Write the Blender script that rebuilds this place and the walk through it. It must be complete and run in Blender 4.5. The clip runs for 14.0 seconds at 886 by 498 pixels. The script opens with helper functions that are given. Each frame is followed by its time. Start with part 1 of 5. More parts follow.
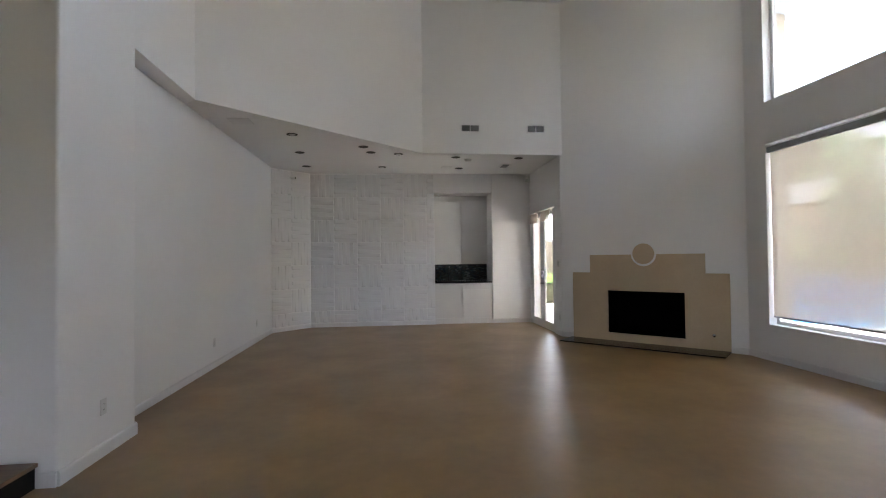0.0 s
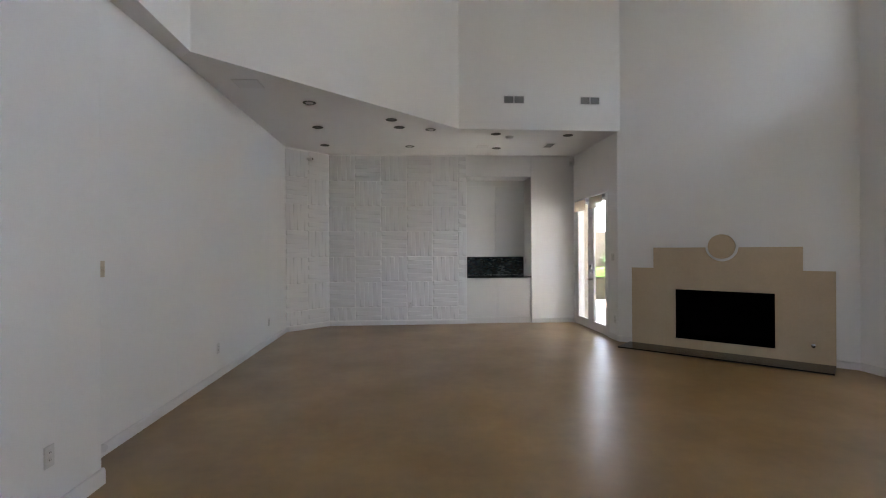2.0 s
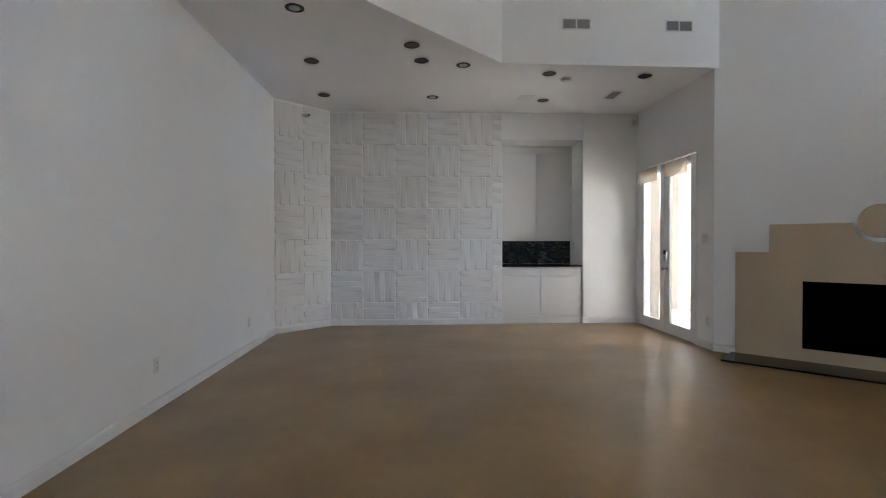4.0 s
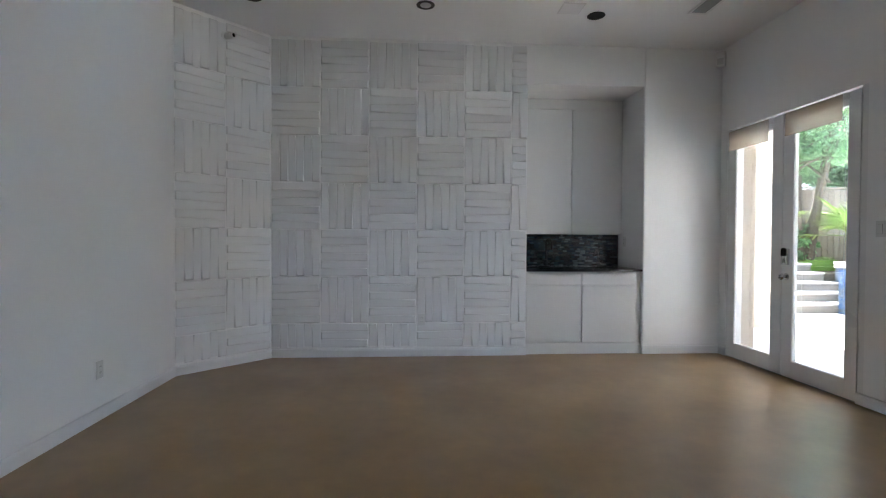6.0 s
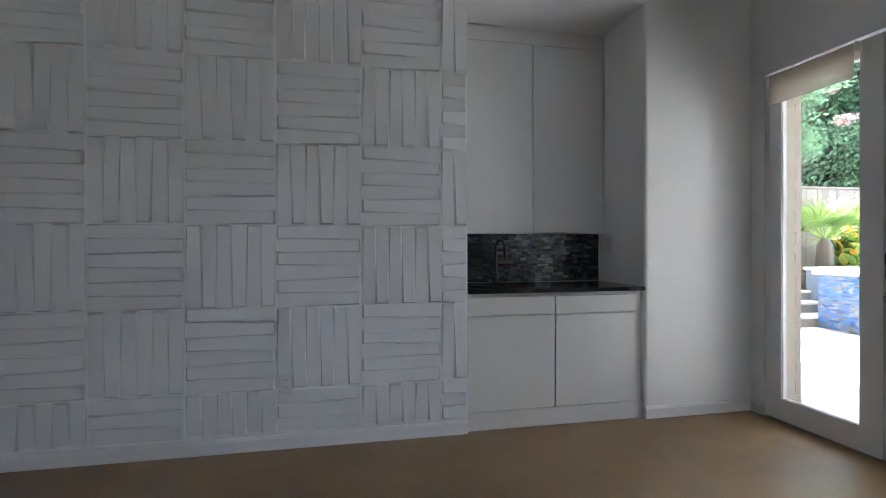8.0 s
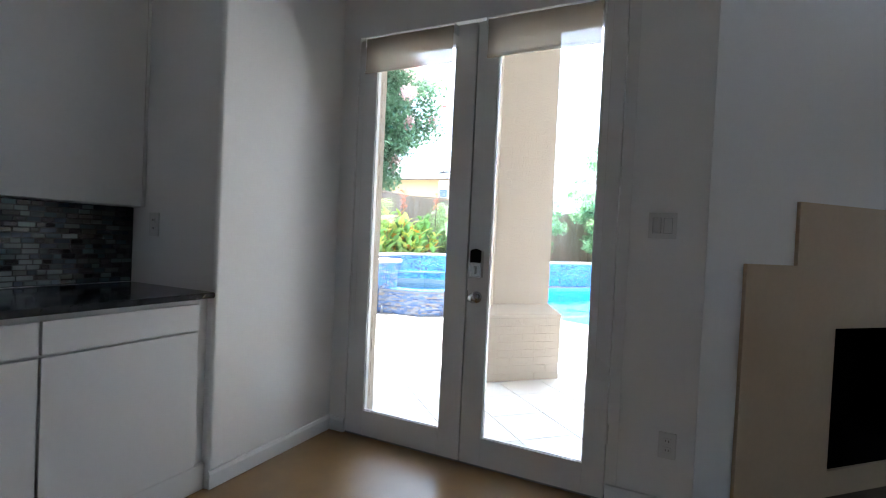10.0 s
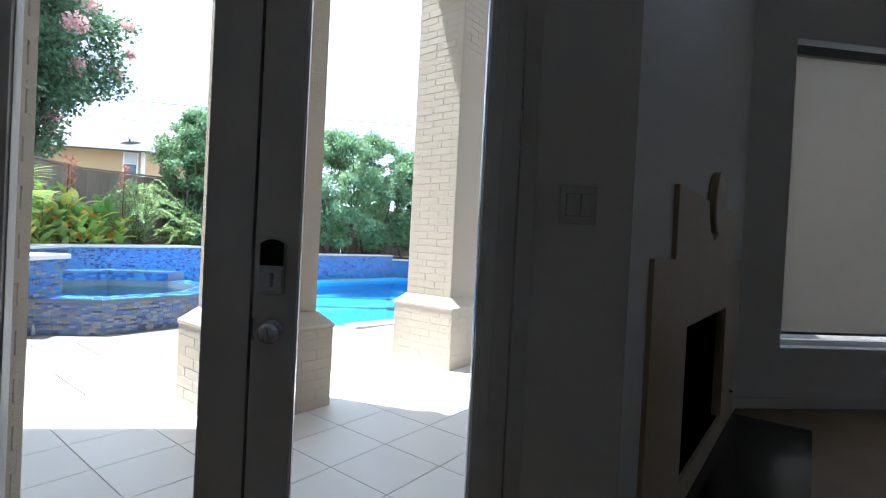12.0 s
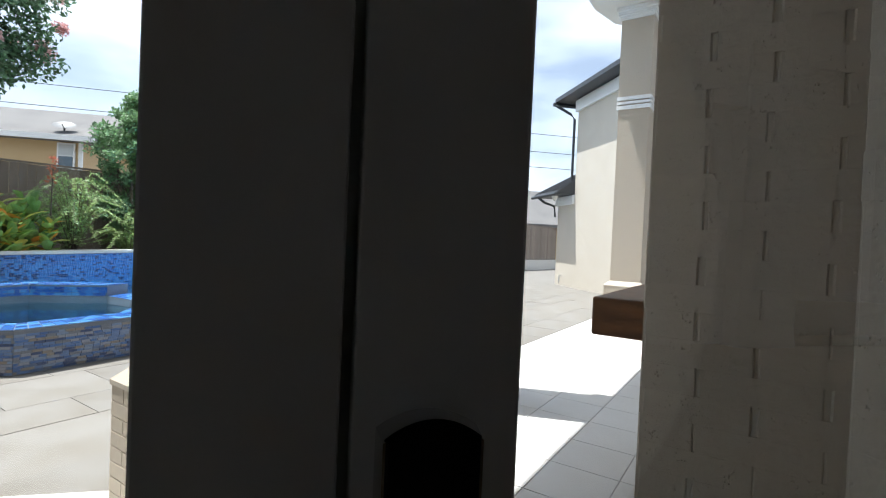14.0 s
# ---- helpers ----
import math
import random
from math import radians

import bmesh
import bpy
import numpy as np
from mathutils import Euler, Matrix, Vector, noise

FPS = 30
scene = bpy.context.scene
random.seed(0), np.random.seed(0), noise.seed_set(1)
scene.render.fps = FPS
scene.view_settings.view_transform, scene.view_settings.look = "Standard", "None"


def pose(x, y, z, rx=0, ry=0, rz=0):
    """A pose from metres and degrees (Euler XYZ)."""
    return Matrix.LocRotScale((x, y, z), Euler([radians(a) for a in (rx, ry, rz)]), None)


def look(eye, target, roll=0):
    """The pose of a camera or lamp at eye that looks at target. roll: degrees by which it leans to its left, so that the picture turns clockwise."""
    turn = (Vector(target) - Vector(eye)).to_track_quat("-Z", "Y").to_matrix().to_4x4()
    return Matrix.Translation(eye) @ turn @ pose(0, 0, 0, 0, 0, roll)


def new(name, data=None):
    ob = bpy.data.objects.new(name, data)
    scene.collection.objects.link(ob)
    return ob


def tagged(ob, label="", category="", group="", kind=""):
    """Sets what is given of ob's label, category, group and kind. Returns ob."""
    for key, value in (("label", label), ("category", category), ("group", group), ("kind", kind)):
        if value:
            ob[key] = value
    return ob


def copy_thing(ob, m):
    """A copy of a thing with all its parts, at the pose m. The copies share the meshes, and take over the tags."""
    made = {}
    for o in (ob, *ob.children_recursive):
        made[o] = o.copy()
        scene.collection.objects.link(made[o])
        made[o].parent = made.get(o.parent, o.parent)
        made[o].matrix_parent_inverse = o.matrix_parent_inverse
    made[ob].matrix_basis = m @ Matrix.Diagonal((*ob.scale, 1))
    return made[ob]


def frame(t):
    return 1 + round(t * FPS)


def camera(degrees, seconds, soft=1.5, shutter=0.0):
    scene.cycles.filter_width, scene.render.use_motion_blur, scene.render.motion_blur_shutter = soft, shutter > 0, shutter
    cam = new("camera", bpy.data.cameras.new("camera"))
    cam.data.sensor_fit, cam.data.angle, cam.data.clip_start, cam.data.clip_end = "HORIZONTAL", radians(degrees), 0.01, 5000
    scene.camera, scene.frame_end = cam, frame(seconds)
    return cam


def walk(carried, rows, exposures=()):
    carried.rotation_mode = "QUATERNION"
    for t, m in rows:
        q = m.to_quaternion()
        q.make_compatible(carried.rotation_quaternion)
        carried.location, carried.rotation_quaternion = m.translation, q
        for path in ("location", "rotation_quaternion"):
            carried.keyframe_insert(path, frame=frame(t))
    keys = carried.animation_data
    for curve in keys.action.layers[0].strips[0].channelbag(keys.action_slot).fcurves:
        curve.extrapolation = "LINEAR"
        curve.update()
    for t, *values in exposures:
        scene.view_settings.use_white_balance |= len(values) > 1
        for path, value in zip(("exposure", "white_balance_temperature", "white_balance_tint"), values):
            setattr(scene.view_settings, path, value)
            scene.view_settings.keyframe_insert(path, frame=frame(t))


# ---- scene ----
cam = camera(85.1, 14.0, soft=1.1)
PATH = [
    (0, (0.622, -0.02, 1.419), (0.823, 1.969, 1.458), -0.7),
    (0.5, (0.581, 0.162, 1.388), (0.791, 2.151, 1.414), -0.5),
    (1, (0.545, 0.45, 1.394), (0.74, 2.44, 1.413), -0.5),
    (1.5, (0.461, 0.773, 1.398), (0.616, 2.767, 1.411), -0.3),
    (2, (0.37, 1.111, 1.435), (0.512, 3.106, 1.437), -0.3),
    (2.5, (0.328, 1.447, 1.388), (0.439, 3.444, 1.384), -0.3),
    (2.7, (0.314, 1.599, 1.372), (0.412, 3.597, 1.353), -0.3),
    (5, (0.163, 4.232, 1.212), (0.277, 6.228, 1.178), 0.3),
    (5.5, (0.196, 4.822, 1.231), (0.328, 6.817, 1.187), 0.3),
    (6, (0.278, 5.373, 1.203), (0.412, 7.368, 1.167), 0.3),
    (6.5, (0.369, 5.936, 1.203), (0.524, 7.93, 1.16), 0.4),
    (7, (0.497, 6.456, 1.177), (0.651, 8.45, 1.142), 0.4),
    (7.2, (0.543, 6.656, 1.174), (0.701, 8.649, 1.146), 0.3),
    (9.3, (1.12, 8.315, 1.205), (2.424, 9.831, 1.172), 1.1),
    (9.5, (1.195, 8.397, 1.221), (2.641, 9.778, 1.164), 1.7),
    (10, (1.233, 8.484, 1.193), (3.031, 9.359, 1.153), 2.7),
    (10.5, (1.281, 8.514, 1.175), (3.248, 8.872, 1.144), 2.7),
    (11, (1.472, 8.664, 1.174), (3.472, 8.691, 1.152), 2.7),
    (11.5, (1.787, 8.899, 1.171), (3.78, 8.733, 1.15), 2.8),
    (12, (2.202, 9.137, 1.164), (4.185, 8.880, 1.141), 2.89),
    (12.5, (2.632, 9.341, 1.206), (4.611, 9.051, 1.173), 2.91),
    (13, (2.978, 9.450, 1.236), (4.947, 9.103, 1.210), 2.75),
    (13.5, (3.200, 9.471, 1.272), (5.160, 9.074, 1.238), 2.65),
    (14, (3.274, 9.493, 1.265), (5.230, 9.077, 1.232), 2.53),
]
EXPOSURES = [(0.0, 4.36, 6430, 14), (1.0, 4.28, 6400, 14), (1.5, 4.32, 6380, 14), (2.5, 4.66, 6330, 13), (5.0, 4.57, 6000, 12), (7.0, 4.34, 5780, 10), (9.5, 3.74, 5780, 10),
             (10.5, 3.65, 5720, 10), (11.0, 3.40, 5740, 10), (11.5, 2.98, 5740, 9), (12.0, 2.00, 5670, 8), (12.5, 1.24, 5640, 9), (13.0, 0.98, 5760, 8), (14.0, 0.97, 6120, 8)]
walk(cam, [(t, look(eye, target, roll)) for t, eye, target, roll in PATH], EXPOSURES)

# ---- world and sun ----
SUN_DIR = Vector((0.40, 0.917, 3.0)).normalized()
world = bpy.data.worlds.new("world")
scene.world = world
world.use_nodes = True
wn = world.node_tree.nodes
sky = wn.new("ShaderNodeTexSky")
sky.sky_type, sky.sun_disc = "NISHITA", False
sky.sun_elevation = math.asin(SUN_DIR.z)
sky.sun_rotation = math.atan2(SUN_DIR.x, SUN_DIR.y)
sky.dust_density = 2.5
wl = world.node_tree.links
wco, wmap, cloud, crange, cmix = wn.new("ShaderNodeTexCoord"), wn.new("ShaderNodeMapping"), wn.new("ShaderNodeTexNoise"), wn.new("ShaderNodeMapRange"), wn.new("ShaderNodeMix")
wmap.inputs["Scale"].default_value = (1.6, 1.6, 4.5)
cloud.inputs["Scale"].default_value, cloud.inputs["Detail"].default_value = 1.6, 6.0
crange.inputs[3].default_value = 0.24
crange.inputs[1].default_value, crange.inputs[2].default_value = 0.33, 0.65
cmix.data_type = "RGBA"
cmix.inputs[7].default_value = (9.3, 10.0, 11.2, 1)
wl.new(wco.outputs["Generated"], wmap.inputs[0])
wl.new(wmap.outputs[0], cloud.inputs["Vector"])
wl.new(cloud.outputs["Fac"], crange.inputs[0])
wl.new(crange.outputs[0], cmix.inputs[0])
wl.new(sky.outputs[0], cmix.inputs[6])
wl.new(cmix.outputs[2], wn["Background"].inputs[0])
wn["Background"].inputs[1].default_value = 0.086
sun = new("sun", bpy.data.lights.new("sun", "SUN"))
sun.data.energy, sun.data.angle, sun.data.color = 5.0, radians(0.5), (1.0, 0.95, 0.88)
sun.matrix_world = look(SUN_DIR * 30, (0, 0, 0))


# ---- materials ----
def surf(name, c1, c2=None, rough=0.6, big=1.5, fine=40.0, bump=0.1, metal=0.0, spec=0.5, grain=0.08, depth=0.002, island=0.0, stretch=(1, 1, 1)):
    """A procedural surface: two colours mixed by broad noise, fine grain in value, roughness and relief."""
    m = bpy.data.materials.new(name)
    m.use_nodes = True
    n, l = m.node_tree.nodes, m.node_tree.links
    b = n["Principled BSDF"]
    b.inputs["Metallic"].default_value = metal
    b.inputs["Specular IOR Level"].default_value = spec
    c2 = c2 or tuple(c * 0.86 for c in c1)
    co = n.new("ShaderNodeTexCoord")
    mp = n.new("ShaderNodeMapping")
    mp.inputs["Scale"].default_value = stretch
    l.new(co.outputs["Object"], mp.inputs[0])
    n1, n2 = n.new("ShaderNodeTexNoise"), n.new("ShaderNodeTexNoise")
    for q, sc, dt in ((n1, big, 4.0), (n2, fine, 3.0)):
        q.inputs["Scale"].default_value, q.inputs["Detail"].default_value = sc, dt
        l.new(mp.outputs[0], q.inputs["Vector"])
    ramp = n.new("ShaderNodeMapRange")
    ramp.inputs[1].default_value, ramp.inputs[2].default_value = 0.3, 0.7
    l.new(n1.outputs["Fac"], ramp.inputs[0])
    mix = n.new("ShaderNodeMix")
    mix.data_type = "RGBA"
    mix.inputs[6].default_value, mix.inputs[7].default_value = (*c1, 1), (*c2, 1)
    l.new(ramp.outputs[0], mix.inputs[0])
    hsv = n.new("ShaderNodeHueSaturation")
    val = n.new("ShaderNodeMapRange")
    val.inputs[3].default_value, val.inputs[4].default_value = 1 - grain, 1 + grain
    l.new(n2.outputs["Fac"], val.inputs[0])
    out = val.outputs[0]
    if island:
        info = n.new("ShaderNodeObjectInfo")
        geo = n.new("ShaderNodeNewGeometry")
        add = n.new("ShaderNodeMath")
        add.operation = "ADD"
        l.new(info.outputs["Random"], add.inputs[0])
        l.new(geo.outputs["Random Per Island"], add.inputs[1])
        fr = n.new("ShaderNodeMath")
        fr.operation = "FRACT"
        l.new(add.outputs[0], fr.inputs[0])
        rng = n.new("ShaderNodeMapRange")
        rng.inputs[3].default_value, rng.inputs[4].default_value = 1 - island, 1 + island
        l.new(fr.outputs[0], rng.inputs[0])
        mul = n.new("ShaderNodeMath")
        mul.operation = "MULTIPLY"
        l.new(rng.outputs[0], mul.inputs[0])
        l.new(out, mul.inputs[1])
        out = mul.outputs[0]
    l.new(out, hsv.inputs["Value"])
    l.new(mix.outputs[2], hsv.inputs["Color"])
    l.new(hsv.outputs[0], b.inputs["Base Color"])
    rr = n.new("ShaderNodeMapRange")
    rr.inputs[3].default_value, rr.inputs[4].default_value = max(0.02, rough - 0.06), min(1, rough + 0.06)
    l.new(n1.outputs["Fac"], rr.inputs[0])
    l.new(rr.outputs[0], b.inputs["Roughness"])
    if bump:
        bp = n.new("ShaderNodeBump")
        bp.inputs["Strength"].default_value, bp.inputs["Distance"].default_value = bump, depth
        l.new(n2.outputs["Fac"], bp.inputs["Height"])
        l.new(bp.outputs[0], b.inputs["Normal"])
    return m


def palette(name, colours, rough=0.25, spec=0.5, bump=0.15):
    """Pieces that take one of several colours by chance, each piece its own."""
    m = surf(name, colours[0], rough=rough, spec=spec, bump=bump, fine=25)
    n, l = m.node_tree.nodes, m.node_tree.links
    info, geo, add, fr = n.new("ShaderNodeObjectInfo"), n.new("ShaderNodeNewGeometry"), n.new("ShaderNodeMath"), n.new("ShaderNodeMath")
    fr.operation = "FRACT"
    l.new(info.outputs["Random"], add.inputs[0])
    l.new(geo.outputs["Random Per Island"], add.inputs[1])
    l.new(add.outputs[0], fr.inputs[0])
    ramp = n.new("ShaderNodeValToRGB")
    ramp.color_ramp.interpolation = "CONSTANT"
    el = ramp.color_ramp.elements
    for i, c in enumerate(colours):
        e = el[i] if i < 2 else el.new(i / len(colours))
        e.position, e.color = i / len(colours), (*c, 1)
    l.new(fr.outputs[0], ramp.inputs[0])
    hsv = next(q for q in n if q.type == "HUE_SAT")
    l.new(ramp.outputs[0], hsv.inputs["Color"])
    return m


def glass_mat(name, tint=(1, 1, 1), gloss=0.6):
    m = bpy.data.materials.new(name)
    m.use_nodes = True
    n, l = m.node_tree.nodes, m.node_tree.links
    n.remove(n["Principled BSDF"])
    tr, gl, mx, fr, mu = (n.new("ShaderNode" + k) for k in ("BsdfTransparent", "BsdfGlossy", "MixShader", "Fresnel", "Math"))
    tr.inputs[0].default_value = (*tint, 1)
    gl.inputs["Roughness"].default_value = 0.01
    mu.operation = "MULTIPLY"
    mu.inputs[1].default_value = gloss
    l.new(fr.outputs[0], mu.inputs[0])
    l.new(mu.outputs[0], mx.inputs[0])
    l.new(tr.outputs[0], mx.inputs[1])
    l.new(gl.outputs[0], mx.inputs[2])
    l.new(mx.outputs[0], n["Material Output"].inputs[0])
    return m


def fabric_mat(name, col, through_part=0.3, clear=0.12):
    """Roller-shade cloth: diffuse, lets light through, and is woven openly enough to see through a little."""
    m = bpy.data.materials.new(name)
    m.use_nodes = True
    n, l = m.node_tree.nodes, m.node_tree.links
    n.remove(n["Principled BSDF"])
    di, tl, tr, m1, m2 = (n.new("ShaderNode" + k) for k in ("BsdfDiffuse", "BsdfTranslucent", "BsdfTransparent", "MixShader", "MixShader"))
    co, wv = n.new("ShaderNodeTexCoord"), n.new("ShaderNodeTexNoise")
    wv.inputs["Scale"].default_value = 6
    l.new(co.outputs["Object"], wv.inputs["Vector"])
    mix = n.new("ShaderNodeMix")
    mix.data_type = "RGBA"
    mix.inputs[6].default_value, mix.inputs[7].default_value = (*col, 1), (*(c * 0.93 for c in col), 1)
    l.new(wv.outputs["Fac"], mix.inputs[0])
    l.new(mix.outputs[2], di.inputs[0])
    l.new(mix.outputs[2], tl.inputs[0])
    m1.inputs[0].default_value, m2.inputs[0].default_value = through_part, clear
    l.new(di.outputs[0], m1.inputs[1])
    l.new(tl.outputs[0], m1.inputs[2])
    l.new(m1.outputs[0], m2.inputs[1])
    l.new(tr.outputs[0], m2.inputs[2])
    l.new(m2.outputs[0], n["Material Output"].inputs[0])
    return m


WALL = surf("white wall paint", (0.85, 0.85, 0.848), (0.825, 0.825, 0.825), 0.55, big=0.8, fine=90, bump=0.12, grain=0.02)
CEIL = surf("white ceiling paint", (0.87, 0.87, 0.868), (0.85, 0.85, 0.85), 0.7, big=0.8, fine=120, bump=0.15, grain=0.02)
TRIM = surf("white trim enamel", (0.78, 0.78, 0.78), (0.74, 0.74, 0.745), 0.3, big=2, fine=60, bump=0.04, grain=0.02)
BOARD = surf("white painted boards", (0.81, 0.812, 0.815), (0.78, 0.785, 0.79), 0.26, big=2, fine=70, bump=0.12, grain=0.02, island=0.015)
CONCRETE = surf("stained concrete", (0.305, 0.184, 0.073), (0.225, 0.132, 0.050), 0.35, big=1.3, fine=9, bump=0.05, grain=0.17, spec=0.7)
CAB = surf("white cabinet laminate", (0.74, 0.735, 0.72), (0.71, 0.705, 0.69), 0.4, big=1, fine=50, bump=0.03, grain=0.02)
GRANITE = surf("black granite", (0.012, 0.012, 0.013), (0.025, 0.025, 0.027), 0.12, big=30, fine=160, bump=0.02, grain=0.5)
SLATE = surf("dark slate", (0.011, 0.0105, 0.010), (0.016, 0.015, 0.0145), 0.2, big=1.2, fine=60, bump=0.02, grain=0.12, spec=0.35)
LIME = surf("beige plaster stone", (0.575, 0.455, 0.315), (0.51, 0.395, 0.265), 0.45, big=1.8, fine=35, bump=0.15, grain=0.05)
SOOT = surf("black soot", (0.003, 0.003, 0.003), (0.005, 0.005, 0.005), 0.95, bump=0.05, spec=0.0)
BLACK = surf("matt black", (0.003, 0.003, 0.003), (0.005, 0.005, 0.005), 0.75, bump=0.05, spec=0.15)
BLACKMETAL = surf("black metal", (0.012, 0.012, 0.013), None, 0.3, metal=0.6, bump=0.02)
CHROME = surf("satin chrome", (0.62, 0.62, 0.63), None, 0.16, metal=1.0, bump=0.02, grain=0.03)
PLASTIC = surf("white plastic", (0.74, 0.74, 0.73), None, 0.35, bump=0.0, grain=0.01)
GREYMETAL = surf("grey metal louvre", (0.30, 0.30, 0.31), None, 0.5, metal=0.3)
LAMPGLASS = surf("frosted bulb", (0.55, 0.55, 0.54), None, 0.3, bump=0.0)
CANBLACK = surf("dark baffle", (0.02, 0.018, 0.016), None, 0.5)
OAK = surf("brown wood tread", (0.20, 0.12, 0.06), (0.14, 0.08, 0.04), 0.35, big=3, fine=40, stretch=(1, 8, 8))
GLASS = glass_mat("window glass", (0.97, 0.98, 0.98), 0.35)
TINTGLASS = glass_mat("tinted window glass", (0.84, 0.86, 0.87), 0.35)
SHADECLOTH = fabric_mat("cream shade cloth", (0.68, 0.60, 0.50), 0.26, 0.30)
BRICK = surf("painted brick", (0.48, 0.415, 0.335), (0.44, 0.38, 0.305), 0.7, big=7, fine=55, bump=0.75, grain=0.09, depth=0.005, island=0.015)


def pitted(m, scale=75.0, deep=0.004):
    """Small scattered pits in a fired brick's face, under the paint."""
    n, l = m.node_tree.nodes, m.node_tree.links
    b, old = n["Principled BSDF"], next(q for q in n if q.type == "BUMP")
    co, info, mul, add = n.new("ShaderNodeTexCoord"), n.new("ShaderNodeObjectInfo"), n.new("ShaderNodeMath"), n.new("ShaderNodeVectorMath")
    mul.operation = "MULTIPLY"
    mul.inputs[1].default_value = 37.0
    l.new(info.outputs["Random"], mul.inputs[0])
    l.new(co.outputs["Object"], add.inputs[0])
    l.new(mul.outputs[0], add.inputs[1])
    mp, vo, no = n.new("ShaderNodeMapping"), n.new("ShaderNodeTexVoronoi"), n.new("ShaderNodeTexNoise")
    mp.inputs["Scale"].default_value = (1.0, 1.0, 0.6)
    l.new(add.outputs[0], mp.inputs[0])
    l.new(mp.outputs[0], vo.inputs["Vector"])
    l.new(add.outputs[0], no.inputs["Vector"])
    vo.inputs["Scale"].default_value, no.inputs["Scale"].default_value = scale, 26.0
    size, edge = n.new("ShaderNodeMapRange"), n.new("ShaderNodeMapRange")
    size.inputs[1].default_value, size.inputs[2].default_value = 0.42, 0.80
    size.inputs[3].default_value, size.inputs[4].default_value = 0.0, 0.34
    l.new(no.outputs["Fac"], size.inputs[0])
    sub = n.new("ShaderNodeMath")
    sub.operation = "SUBTRACT"
    l.new(vo.outputs["Distance"], sub.inputs[0])
    l.new(size.outputs[0], sub.inputs[1])
    edge.inputs[1].default_value, edge.inputs[2].default_value = -0.08, 0.03
    l.new(sub.outputs[0], edge.inputs[0])
    bp = n.new("ShaderNodeBump")
    bp.inputs["Strength"].default_value, bp.inputs["Distance"].default_value = 1.0, deep
    l.new(edge.outputs[0], bp.inputs["Height"])
    l.new(old.outputs[0], bp.inputs["Normal"])
    l.new(bp.outputs[0], b.inputs["Normal"])
    return m


pitted(BRICK, 120.0, 0.012)
MORTAR = surf("painted mortar", (0.475, 0.41, 0.33), (0.435, 0.375, 0.30), 0.8, big=3, fine=80, bump=0.4, grain=0.06)
STUCCO = surf("painted plaster", (0.50, 0.44, 0.36), (0.46, 0.40, 0.33), 0.75, big=2, fine=60, bump=0.3)
PORCH = surf("porch ceiling paint", (0.76, 0.73, 0.68), None, 0.6)
PATIO = surf("pale porch tile", (0.66, 0.645, 0.62), (0.61, 0.595, 0.57), 0.45, big=2, fine=40, bump=0.06, island=0.04)
GROUT = surf("tile grout", (0.30, 0.28, 0.25), None, 0.9)
ROOF = surf("dark metal roof", (0.06, 0.065, 0.075), None, 0.4, metal=0.4)
RAWBEAM = surf("stained timber beam", (0.23, 0.105, 0.04), (0.085, 0.038, 0.016), 0.45, big=5, fine=30, grain=0.25, stretch=(1.2, 1.2, 6))


# ---- building helpers ----
def rect(bm, x0, x1, y0, y1, z0, z1):
    v = [bm.verts.new(p) for p in ((x0, y0, z0), (x1, y0, z0), (x1, y1, z0), (x0, y1, z0), (x0, y0, z1), (x1, y0, z1), (x1, y1, z1), (x0, y1, z1))]
    for f in ((3, 2, 1, 0), (4, 5, 6, 7), (0, 1, 5, 4), (1, 2, 6, 5), (2, 3, 7, 6), (3, 0, 4, 7)):
        bm.faces.new([v[i] for i in f])
    return bm


def block(x0, x1, y0, y1, z0, z1, bevel=0.0, seg=2):
    bm = rect(bmesh.new(), x0, x1, y0, y1, z0, z1)
    if bevel:
        bmesh.ops.bevel(bm, geom=bm.edges[:], offset=bevel, segments=seg, affect="EDGES", profile=0.5)
    return bm


def prism(points, z0, z1, bm=None):
    """A plan polygon (counter-clockwise) raised from z0 to z1."""
    bm = bm or bmesh.new()
    lo = [bm.verts.new((x, y, z0)) for x, y in points]
    hi = [bm.verts.new((x, y, z1)) for x, y in points]
    bm.faces.new(lo[::-1])
    bm.faces.new(hi)
    for i in range(len(points)):
        j = (i + 1) % len(points)
        bm.faces.new((lo[i], lo[j], hi[j], hi[i]))
    return bm


def slab(a, b, thick, z0, z1, bm=None):
    """A straight wall from a to b; its seen face lies on a-b, its body to the left of the way from a to b."""
    d = (Vector(b) - Vector(a)).normalized()
    n = Vector((-d.y, d.x)) * thick
    return prism([a, b, (b[0] + n.x, b[1] + n.y), (a[0] + n.x, a[1] + n.y)], z0, z1, bm)


def turn_profile(profile, n=24, bm=None, at=(0, 0, 0)):
    """A turned shape about z from (radius, height) pairs."""
    bm = bm or bmesh.new()
    rings = []
    for r, z in profile:
        rings.append([bm.verts.new((at[0] + r * math.cos(2 * math.pi * i / n), at[1] + r * math.sin(2 * math.pi * i / n), at[2] + z)) for i in range(n)])
    for p, q in zip(rings, rings[1:]):
        for i in range(n):
            bm.faces.new((p[i], p[(i + 1) % n], q[(i + 1) % n], q[i]))
    bm.faces.new(rings[0][::-1])
    bm.faces.new(rings[-1])
    return bm


